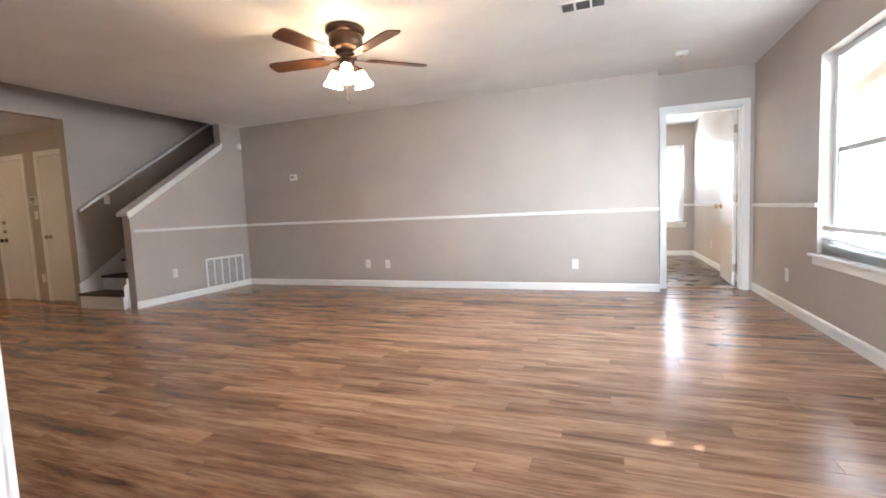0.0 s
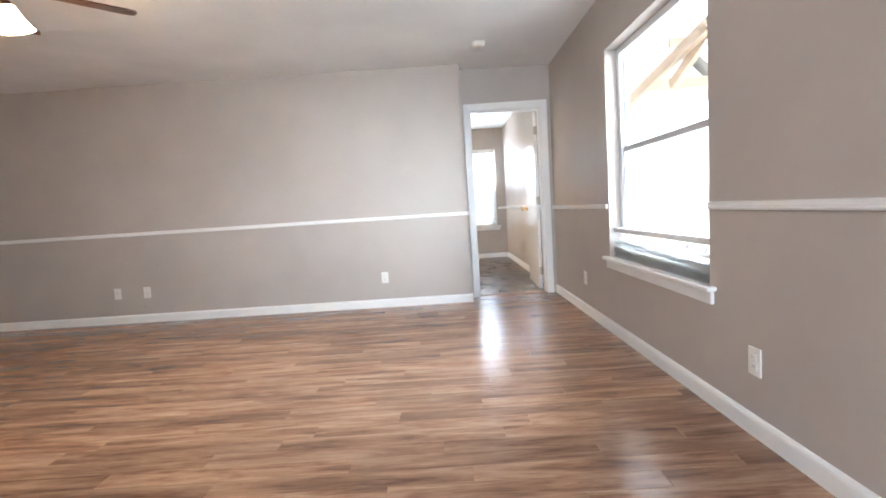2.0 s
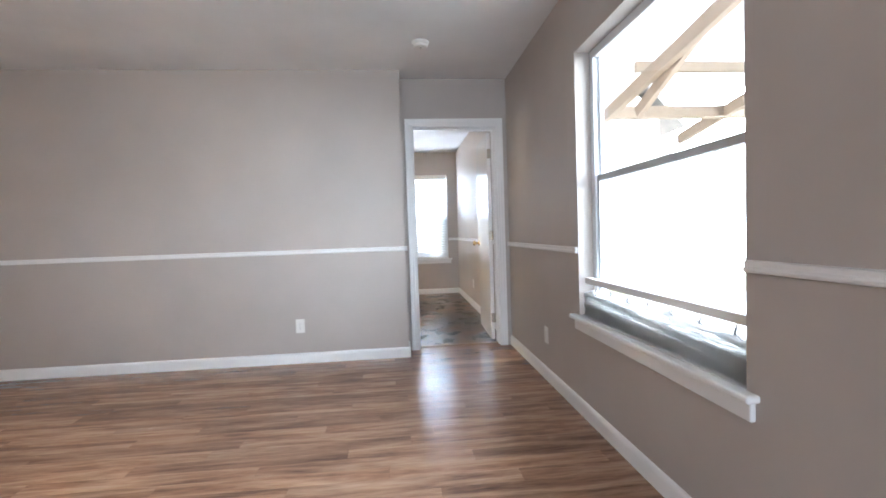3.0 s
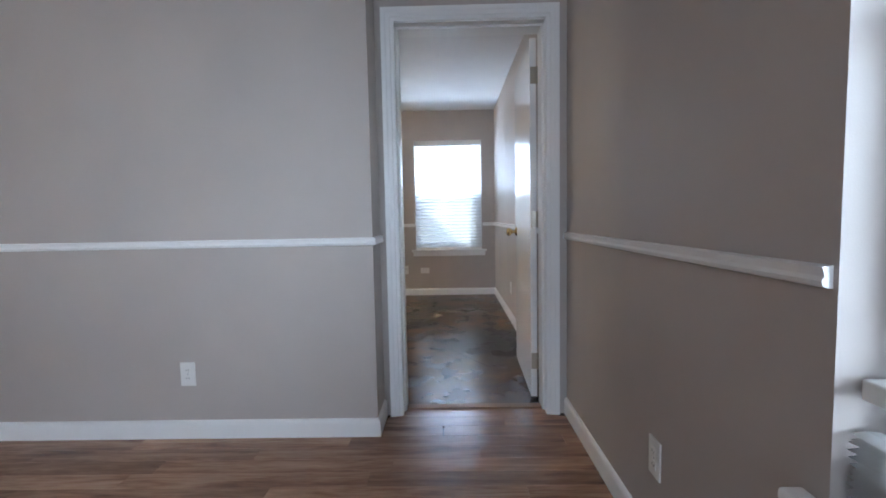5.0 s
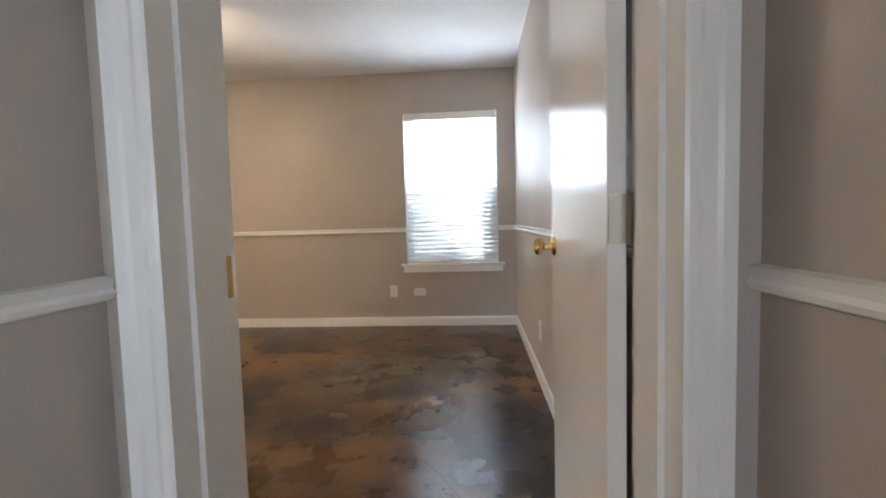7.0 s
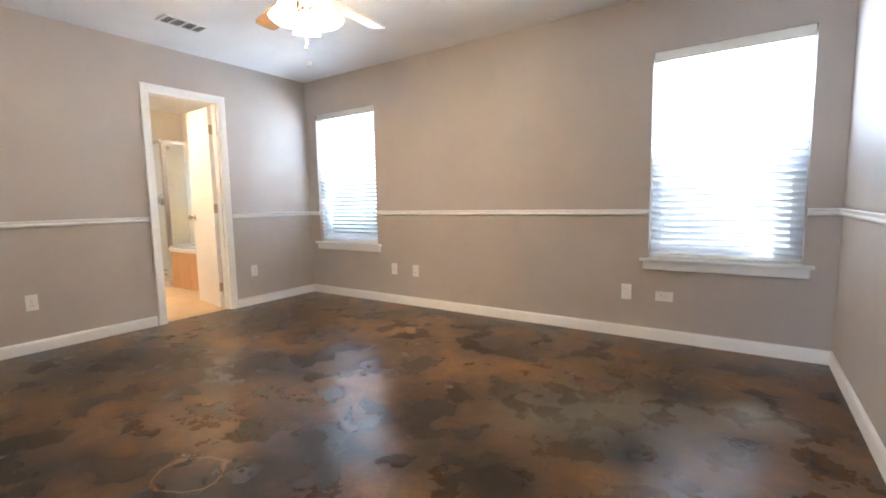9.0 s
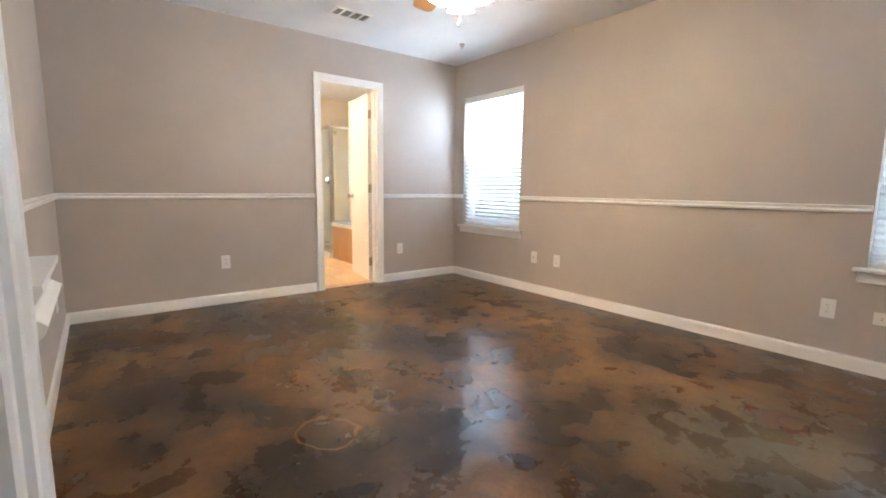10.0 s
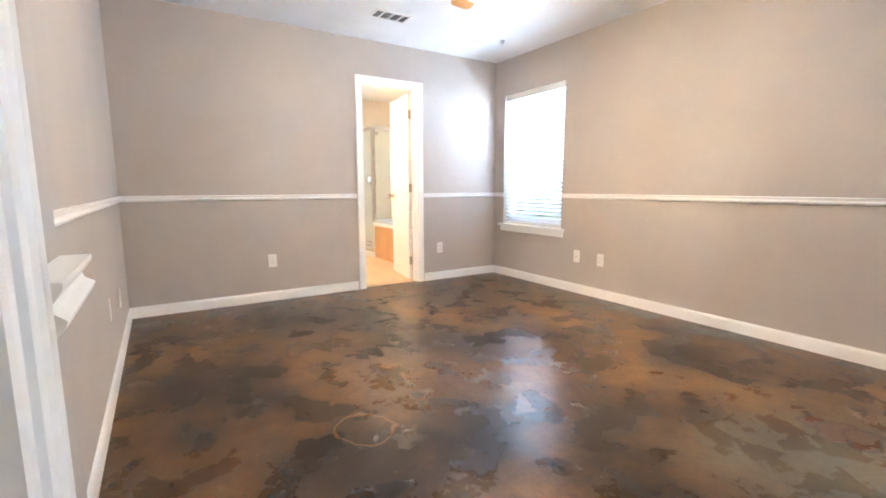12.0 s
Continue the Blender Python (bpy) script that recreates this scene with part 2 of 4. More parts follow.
    bump(n, l, b, noise_at(n, l, v, 14, 4), 0.06, 0.004)
    return m


CONCRETE = stained_concrete()
TILE = painted("tan_floor_tile", (0.55, 0.40, 0.24), 0.3, 40, 0.1, 0.12)
WALLTILE = painted("white_wall_tile", (0.78, 0.77, 0.74), 0.2, 8, 0.02, 0.04)
GROUND = painted("dry_lawn", (0.16, 0.15, 0.08), 0.95, 30, 0.8, 0.4)
PATIO = painted("patio_concrete", (0.45, 0.43, 0.40), 0.9, 80, 0.4, 0.12)
SHINGLE = painted("roof_shingle", (0.14, 0.12, 0.11), 0.95, 40, 0.8, 0.25)
SIDING = painted("pale_siding", (0.55, 0.52, 0.47), 0.8, 20, 0.2, 0.1)

# emissive backdrop: the outdoor brightness is put into the material
GLOW_SHEET = glow_material("glowing_backdrop_sheet", (0.90, 0.96, 1.0), 7.5)
# for the sheets added over the patio to hold off the sun
SUN_SHIELD = slat_material()
SUN_SHIELD.name = "translucent_sun_shield"

# ---- mesh helpers ----


def finish(name, bm, mat, parent=None, label="", smooth=False):
    me = bpy.data.meshes.new(name)
    bmesh.ops.recalc_face_normals(bm, faces=bm.faces)
    bm.to_mesh(me)
    bm.free()
    me.materials.append(mat)
    if smooth:
        me.polygons.foreach_set("use_smooth", [True] * len(me.polygons))
        me.set_sharp_from_angle(angle=radians(40))
    ob = new(name, me)
    if parent is not None:
        ob.parent = parent
    if label:
        ob["label"] = label
    return ob


def part(name, bm, mat, parent, label="", smooth=False):
    return finish(name, bm, mat, parent, label, smooth)


def structure(name, bm, mat, label, category):
    return tagged(finish(name, bm, mat), label, category, kind="structure")


def thing(name, m, label, category, group="", kind=""):
    e = new(name)
    e.matrix_world = m
    e.empty_display_size = 0.1
    return tagged(e, label, category, group, kind)


def box(bm, x0, y0, z0, x1, y1, z1, bevel=0.0, segs=2):
    r = bmesh.ops.create_cube(bm, size=1.0)
    vs = r["verts"]
    bmesh.ops.transform(bm, verts=vs, matrix=Matrix.Translation(((x0 + x1) / 2, (y0 + y1) / 2, (z0 + z1) / 2)) @ Matrix.Diagonal((abs(x1 - x0), abs(y1 - y0), abs(z1 - z0), 1)))
    if bevel:
        es = list({e for v in vs for e in v.link_edges})
        bmesh.ops.bevel(bm, geom=es, offset=bevel, segments=segs, affect="EDGES", profile=0.5)
    return bm


def boxes(*dims, bevel=0.0):
    bm = bmesh.new()
    for d in dims:
        box(bm, *d, bevel=bevel)
    return bm


def lathe(profile, segs=24, m=Matrix()):
    """A turned shape round z from (radius, height) pairs."""
    bm = bmesh.new()
    rings = []
    for r, z in profile:
        rings.append([bm.verts.new(m @ Vector((r * math.cos(2 * math.pi * k / segs), r * math.sin(2 * math.pi * k / segs), z))) for k in range(segs)])
    for a, b in zip(rings, rings[1:]):
        for k in range(segs):
            bm.faces.new((a[k], a[(k + 1) % segs], b[(k + 1) % segs], b[k]))
    if profile[0][0] > 1e-5:
        bm.faces.new(list(reversed(rings[0])))
    if profile[-1][0] > 1e-5:
        bm.faces.new(rings[-1])
    bmesh.ops.remove_doubles(bm, verts=bm.verts, dist=1e-6)
    return bm


def rod(bm, a, b, r, segs=10):
    a, b = Vector(a), Vector(b)
    q = (b - a).to_track_quat("Z", "Y").to_matrix().to_4x4()
    bmesh.ops.create_cone(bm, cap_ends=True, segments=segs, radius1=r, radius2=r, depth=(b - a).length, matrix=Matrix.Translation((a + b) / 2) @ q)
    return bm


def prism(bm, outline, axis, lo, hi):
    """Extrudes a 2D outline; axis 'x': points are (y, z); 'y': (x, z); 'z': (x, y)."""
    def at(p, v):
        return {"x": (v, p[0], p[1]), "y": (p[0], v, p[1]), "z": (p[0], p[1], v)}[axis]
    a = [bm.verts.new(at(p, lo)) for p in outline]
    b = [bm.verts.new(at(p, hi)) for p in outline]
    bm.faces.new(a), bm.faces.new(list(reversed(b)))
    n = len(outline)
    for k in range(n):
        bm.faces.new((a[k], b[k], b[(k + 1) % n], a[(k + 1) % n]))
    return bm


RAIL = [(0, 0.920), (0.010, 0.920), (0.016, 0.923), (0.021, 0.928), (0.023, 0.934), (0.016, 0.940), (0.014, 0.945), (0.018, 0.950), (0.022, 0.957), (0.022, 0.962), (0, 0.964)]
BASE = [(0, 0.0), (0.014, 0.0), (0.014, 0.066), (0.012, 0.076), (0.007, 0.084), (0, 0.088)]
CASE = [(0, 0.0), (0.010, 0.0), (0.012, 0.006), (0.012, 0.018), (0.016, 0.022), (0.016, 0.040), (0.019, 0.047), (0.019, 0.066), (0, 0.068)]


RAIL_SLIM = [(0, 0.918), (0.008, 0.918), (0.016, 0.922), (0.019, 0.930), (0.014, 0.937), (0.016, 0.946), (0.018, 0.952), (0, 0.955)]


def run(bm, profile, p0, p1, normal, mitre0=0, mitre1=0):
    """Sweeps an (out, up) profile from p0 to p1 along a wall; mitres lengthen (+) or shorten (-) an end by the depth."""
    p0, p1, nrm = Vector((*p0, 0)), Vector((*p1, 0)), Vector((*normal, 0))
    d = (p1 - p0).normalized()
    a = [bm.verts.new(p0 + nrm * o - d * o * mitre0 + Vector((0, 0, z))) for o, z in profile]
    b = [bm.verts.new(p1 + nrm * o + d * o * mitre1 + Vector((0, 0, z))) for o, z in profile]
    n = len(profile)
    for k in range(n):
        bm.faces.new((a[k], a[(k + 1) % n], b[(k + 1) % n], b[k]))
    bm.faces.new(a), bm.faces.new(list(reversed(b)))
    return bm


def trim_run(kind, p0, p1, normal, m0=0, m1=0):
    bm = run(bmesh.new(), (RAIL if p0[1] > YF - 0.01 else RAIL_SLIM) if kind == "chair_rail" else BASE, p0, p1, normal, m0, m1)
    lab = "white moulded wooden chair rail on taupe wall" if kind == "chair_rail" else "white painted wooden baseboard along taupe wall"
    return structure(kind, bm, TRIM, lab, "chair rail" if kind == "chair_rail" else "baseboard")


# ---- plan (metres) ----
H = 2.44
XR = 1.41          # right wall
YB = 5.66          # long back wall of the living room
YD, YD2 = 5.88, 6.065   # wall with the bedroom door
YF = 5.89          # bedroom side of the back wall
YN = 9.555         # bedroom window wall
XL = -3.36         # bedroom left wall
XS = -5.42         # stair half wall
XW = -6.33         # far stair wall
YS = 0.462          # living room's near wall
DX0, DX1, DZ = 0.55, 1.303, 2.012
XC = 0.322         # bedroom corner beside the door

# ---- structure ----
bm = boxes((XS - 0.12, YB, 0, 0.45, YF, H))
structure("wall_north", bm, WALL, "long taupe painted living room wall", "wall")
bm = boxes((XC, YF, 0, 0.45, YD2, H), (0.45, YD, 0, DX0 - 0.02, YD2, H), (DX0 - 0.02, YD, DZ + 0.02, DX1 + 0.02, YD2, H), (DX1 + 0.02, YD, 0, XR, YD2, H))
structure("wall_door", bm, WALL, "short taupe wall holding the bedroom door", "wall")
WY0, WY1, WZ0, WZ1 = 3.042, 4.275, 0.57, 2.04
bm = boxes((XR, -3.0, 0, XR + 0.15, WY0, H), (XR, WY1, 0, XR + 0.15, YN + 0.15, H), (XR, WY0, 0, XR + 0.15, WY1, WZ0), (XR, WY0, WZ1, XR + 0.15, WY1, H))
structure("wall_east", bm, WALL, "taupe painted side wall with window opening", "wall")
B0, B1 = (0.352, 1.242), (-3.195, -2.300)
BZ0, BZ1 = 0.612, 2.055
bm = boxes((XL - 0.12, YN, 0, B1[0], YN + 0.15, H), (B1[1], YN, 0, B0[0], YN + 0.15, H), (B0[1], YN, 0, XR, YN + 0.15, H),
           (B1[0], YN, 0, B1[1], YN + 0.15, BZ0), (B0[0], YN, 0, B0[1], YN + 0.15, BZ0), (B1[0], YN, BZ1, B1[1], YN + 0.15, H), (B0[0], YN, BZ1, B0[1], YN + 0.15, H))
structure("wall_bedroom_windows", bm, WALL, "taupe bedroom wall with two window openings", "wall")
BY0, BY1, BDZ = 7.885, 8.495, 2.03
bm = boxes((XL - 0.12, YF, 0, XL, BY0 - 0.02, H), (XL - 0.12, BY1 + 0.02, 0, XL, YN, H), (XL - 0.12, BY0 - 0.02, BDZ + 0.02, XL, BY1 + 0.02, H))
structure("wall_bedroom_west", bm, WALL, "taupe bedroom wall with bathroom doorway", "wall")
# stair side: half wall with sloping top, full height at its far end
bm = prism(bmesh.new(), [(3.82, 0), (YB, 0), (YB, H), (5.27, H), (5.27, 2.125), (3.82, 1.15)], "x", XS - 0.12, XS)
box(bm, XS - 0.12, YF, 0, XS, 8.0, H)
structure("wall_stair_half", bm, WALL, "taupe half wall beside the staircase", "wall")
bm = boxes((XW - 0.12, 3.76, 0, XW, 8.0, 4.9), (XW - 0.12, YS - 0.12, 2.34, XW, 3.76, 4.9))
structure("wall_stair", bm, WALL, "grey-taupe stairwell wall above the entry opening", "wall")
bm = boxes((XS - 0.12, YS - 0.12, H + 0.1, XS, 8.0, 4.9), (XW - 0.12, 8.0, 0, XS, 8.12, 4.9), (XW - 0.12, YS - 0.24, 2.34, XS, YS - 0.12, 4.9))
structure("wall_stairwell_upper", bm, WALL, "upper stairwell walls in taupe paint", "wall")
structure("ceiling_stairwell", boxes((XW - 0.12, YS - 0.12, 4.9, XS, 8.12, 5.0)), CEIL, "white stairwell ceiling", "ceiling")
structure("wall_south", boxes((-9.3, YS - 0.12, 0, -0.896, YS, H)), WALL, "taupe near wall of the living room", "wall")
bm = boxes((-0.896, YS - 0.135, 0, -0.878, YS + 0.0, H), (-0.95, YS, 0, -0.880, YS + 0.014, H), (-0.95, YS - 0.135, 0, -0.896, YS - 0.12, H))
structure("trim", bm, TRIM, "white painted casing of the wall end", "trim")
structure("ceiling", boxes((XS - 0.12, YS - 0.12, H, XR, YD, H + 0.1)), CEIL, "white textured living room ceiling", "ceiling")
structure("ceiling_bedroom", boxes((XL - 0.12, YF, H, XR, YN, H + 0.1)), CEIL, "white textured bedroom ceiling", "ceiling")
structure("ceiling_kitchen", boxes((-4.0, -3.0, H, XR, YS - 0.12, H + 0.1)), CEIL, "white ceiling behind the living room", "ceiling")
bm = boxes((-4.1, -3.0, 0, -4.0, YS - 0.12, H), (-4.1, -3.1, 0, -1.4, -3.0, H), (1.0, -3.1, 0, XR + 0.15, -3.0, H), (-1.4, -3.1, 2.25, 1.0, -3.0, H), (-1.4, -3.1, 0, 1.0, -3.0, 0.25))
structure("wall_kitchen", bm, WALL, "taupe walls closing the adjoining space", "wall")
# entry
FY, FZ = 4.03, 2.36
bm = boxes((-9.3, FY, 0, XW - 0.12, FY + 0.12, FZ), (-9.42, YS - 0.12, 0, -9.3, FY + 0.12, FZ))
structure("wall_entry", bm, WALL, "taupe entry hall walls", "wall")
structure("ceiling_entry", boxes((-9.42, YS - 0.12, FZ, XW - 0.12, FY + 0.12, FZ + 0.1)), CEIL, "white entry hall ceiling", "ceiling")
# bathroom shell
bm = boxes((-6.3, 7.2, 0, -6.2, YN + 0.15, H), (-6.2, 7.2, 0, XL - 0.12, 7.3, H), (-6.2, YN, 0, -4.75, YN + 0.15, H), (-4.05, YN, 0, XL - 0.12, YN + 0.15, H), (-4.75, YN, 0, -4.05, YN + 0.15, 1.0), (-4.75, YN, 1.75, -4.05, YN + 0.15, H))
structure("wall_bathroom", bm, BATHWALL, "warm beige bathroom walls", "wall")
structure("ceiling_bathroom", boxes((-6.3, 7.2, H, XL - 0.12, YN + 0.15, H + 0.1)), CEIL, "white bathroom ceiling", "ceiling")
# floors
structure("floor_bedroom", boxes((XL - 0.06, YF - 0.02, -0.1, XR, YN, -0.002)), CONCRETE, "glossy acid-stained concrete floor in mottled brown", "floor")
floor = structure("floor", boxes((-9.42, -3.1, -0.12, XR, YF - 0.02, -0.012)), DARK, "brown wood-look laminate plank floor", "floor")
bath_floor = structure("floor_bathroom", boxes((-6.3, 7.2, -0.1, XL - 0.06, YN, -0.006)), TILE, "tan ceramic bathroom floor", "floor")
structure("ground", boxes((-400, -400, -0.32, 400, 400, -0.15)), GROUND, "dry lawn around the house", "ground")
structure("threshold", boxes((DX0, 5.945, 0.0, DX1, 6.0, 0.009), bevel=0.003), wood("oak_threshold", [(0.3, (0.20, 0.11, 0.06)), (0.7, (0.32, 0.19, 0.11))], 0.4, (1, 10, 1), 3, False), "brown wooden threshold strip in the doorway", "threshold")
structure("roof", boxes((-9.6, -3.3, H + 2.6, 1.6, 9.9, H + 2.7), (-5.3, -3.3, H + 0.12, 1.62, 9.75, H + 0.2)), SHINGLE, "house roof over the rooms", "roof")

CRACK = [(0.781, 7.08), (0.85, 6.985), (0.907, 6.883), (1.012, 6.716), (1.076, 6.611)]
crack = bmesh.new()
for k, (x, y) in enumerate(CRACK[:-1]):
    x2, y2 = CRACK[k + 1]
    d = Vector((y2 - y, x - x2, 0)).normalized() * 0.0022
    crack.faces.new([crack.verts.new((px, py, -0.0012)) for px, py in ((x - d.x, y - d.y), (x2 - d.x, y2 - d.y), (x2 + d.x, y2 + d.y), (x + d.x, y + d.y))])
structure("floor_crack", crack, DARK, "thin dark hairline crack in the concrete", "crack")

# chair rails and baseboards
for kind in ("chair_rail", "baseboard"):
    trim_run(kind, (XS, YB), (0.45, YB), (0, -1), -1, 1)
    trim_run(kind, (0.45, YB), (0.45, YD - 0.001), (1, 0), 1, 0)
    rail = kind == "chair_rail"
    trim_run(kind, (XS, 3.82 + (0.03 if rail else 0)), (XS, YB), (1, 0), 0 if rail else 1, -1)
    if rail:
        trim_run(kind, (XR, -3.0), (XR, WY0 - 0.01), (-1, 0))
        trim_run(kind, (XR, WY1 + 0.01), (XR, YD), (-1, 0))
    else:
        trim_run(kind, (XR, -3.0), (XR, YD), (-1, 0))
    trim_run(kind, (XR, YD2), (XR, YN), (-1, 0), 0, -1)
    if rail:
        trim_run(kind, (XL, YN), (B1[0] - 0.005, YN), (0, -1), -1, 0)
        trim_run(kind, (B1[1] + 0.005, YN), (B0[0] - 0.005, YN), (0, -1))
        trim_run(kind, (B0[1] + 0.005, YN), (XR, YN), (0, -1), 0, -1)
    else:
        trim_run(kind, (XL, YN), (XR, YN), (0, -1), -1, -1)
    trim_run(kind, (XL, YF), (XL, BY0 - 0.082), (1, 0), -1, 0)
    trim_run(kind, (XL, BY1 + 0.082), (XL, YN), (1, 0), 0, -1)
    trim_run(kind, (XL, YF), (XC, YF), (0, 1), -1, -1)
    trim_run(kind, (XC, YF), (XC, YD2), (-1, 0), -1, 1)
    trim_run(kind, (XC, YD2), (DX0 - 0.085, YD2), (0, 1), 1, 0)


# ---- doors ----
def casing(parent, a, b, top, face, normal_sign, along, z0=0.0):
    """Three moulded casing boards round an opening from a to b; 'along' names the wall's axis."""
    def put(q, out, z):
        return Vector((q, face + normal_sign * out, z)) if along == "x" else Vector((face + normal_sign * out, q, z))
    for side in (0, 1, 2):
        bm = bmesh.new()
        lo, hi = [], []
        for o, w in CASE:
            w2 = 0.005 + w
            if side == 0:
                lo.append(put(a - w2, o, z0)), hi.append(put(a - w2, o, top + w2))
            elif side == 1:
                lo.append(put(b + w2, o, z0)), hi.append(put(b + w2, o, top + w2))
            else:
                lo.append(put(a - w2, o, top + w2)), hi.append(put(b + w2, o, top + w2))
        va, vb = [bm.verts.new(p) for p in lo], [bm.verts.new(p) for p in hi]
        n = len(va)
        for k in range(n):
            bm.faces.new((va[k], va[(k + 1) % n], vb[(k + 1) % n], vb[k]))
        bm.faces.new(va), bm.faces.new(list(reversed(vb)))
        part("casing", bm, TRIM, parent)


def knob(parent, x, z, y, sign, mat, lever=False):
    m = pose(x, y, z, 90 * sign, 0, 0)
    bm = lathe([(0.032, 0), (0.031, 0.004), (0.026, 0.009), (0.011, 0.012), (0.011, 0.032), (0.018, 0.036), (0.027, 0.046), (0.029, 0.056), (0.024, 0.066), (0.012, 0.071), (0, 0.072)], 20, m)
    k = part("knob", bm, mat, parent, "turned metal door knob", True)
    if lever:
        bm = bmesh.new()
        box(bm, x - 0.01, y - sign * 0.045, z - 0.008, x + 0.10, y - sign * 0.06, z + 0.008, 0.005)
        part("lever", bm, mat, k)
    return k


def leaf(parent, width, height, m, mat=DOORWHITE, hinge_mat=NICKEL, knob_mat=BRASS, lever=False):
    """A flush door slab: hinge edge on local x=0, thickness towards +y."""
    d = part("door_leaf", boxes((0.002, 0, 0.012, width, 0.035, height), bevel=0.002), mat, parent, "smooth flush door slab")
    d.matrix_local = m
    knob(d, width - 0.06, 0.93, 0.0, 1, knob_mat, lever)
    knob(d, width - 0.06, 0.93, 0.035, -1, knob_mat, lever)
    part("latch_plate", boxes((width - 0.001, 0.006, 0.90, width + 0.0015, 0.029, 0.96)), knob_mat, d)
    for z in (0.22, 1.02, 1.80):
        bm = boxes((-0.003, 0.002, z - 0.045, 0.0025, 0.033, z + 0.045))
        rod(bm, (0, -0.004, z - 0.046), (0, -0.004, z + 0.046), 0.006)
        part("hinge", bm, hinge_mat, d)
    return d


door_1 = thing("door_1", Matrix(), "white painted bedroom door standing wide open", "door", kind="structure")
casing(door_1, DX0 + 0.005, DX1 - 0.005, DZ, YD, -1, "x")
casing(door_1, DX0 + 0.005, DX1 - 0.005, DZ, YD2, 1, "x")
for d in ((DX0 - 0.02, YD, 0, DX0, YD2, DZ + 0.02), (DX1, YD, 0, DX1 + 0.02, YD2, DZ + 0.02), (DX0, YD, DZ, DX1, YD2, DZ + 0.02)):
    part("jamb", boxes(d), TRIM, door_1)
for d in ((DX0, YD + 0.05, 0, DX0 + 0.011, YD2 - 0.04, DZ), (DX1 - 0.011, YD + 0.05, 0, DX1, YD2 - 0.04, DZ), (DX0 + 0.011, YD + 0.05, DZ - 0.011, DX1 - 0.011, YD2 - 0.04, DZ)):
    part("door_stop", boxes(d), TRIM, door_1)
part("strike_plate", boxes((DX0 - 0.001, YD2 - 0.034, 0.89, DX0 + 0.002, YD2 - 0.006, 0.97)), BRASS, door_1, "brass strike plate")
leaf(door_1, 0.735, 1.998, pose(DX1 - 0.010, YD2 + 0.006, 0, 0, 0, 88))

door_2 = thing("door_2", Matrix(), "cream bathroom door opened inward under warm light", "door", kind="structure")
casing(door_2, BY0 + 0.005, BY1 - 0.005, BDZ, XL, 1, "y")
for d in ((XL - 0.12, BY0 - 0.02, 0, XL, BY0, BDZ + 0.02), (XL - 0.12, BY1, 0, XL, BY1 + 0.02, BDZ + 0.02), (XL - 0.12, BY0, BDZ, XL, BY1, BDZ + 0.02)):
    part("jamb", boxes(d), TRIM, door_2)
for d in ((XL - 0.07, BY0, 0, XL - 0.03, BY0 + 0.011, BDZ), (XL - 0.07, BY1 - 0.011, 0, XL - 0.03, BY1, BDZ)):
    part("door_stop", boxes(d), TRIM, door_2)
leaf(door_2, 0.60, 2.015, pose(XL - 0.126, BY1 - 0.002, 0, 0, 0, 171), knob_mat=NICKEL, lever=True)


def entry_door(name, x0, x1, label, deadbolt):
    d = thing(name, Matrix(), label, "door", kind="structure")
    casing(d, x0, x1, 2.0, FY, -1, "x")
    s = part("door_leaf", boxes((x0 + 0.003, FY - 0.008, 0.01, x1 - 0.003, FY - 0.001, 1.998), bevel=0.002), DOORWHITE, d)
    w = x1 - x0
    if deadbolt:
        for z in (1.0, 1.13):
            part("deadbolt", lathe([(0.03, 0), (0.028, 0.012), (0.012, 0.014), (0.011, 0.03), (0, 0.03)], 16, pose(x0 + 0.09, FY - 0.008, z, 90)), NICKEL, s, smooth=True)
        knob(s, x0 + 0.09, 0.87, FY - 0.008, 1, BRONZE, True)
    else:
        knob(s, x0 + 0.10, 0.90, FY - 0.008, 1, NICKEL)
    return d


entry_door("door_3", -8.42, -7.78, "white front door with deadbolts in the entry", True)
entry_door("door_4", -7.40, -6.72, "white closet door in the entry hall", False)


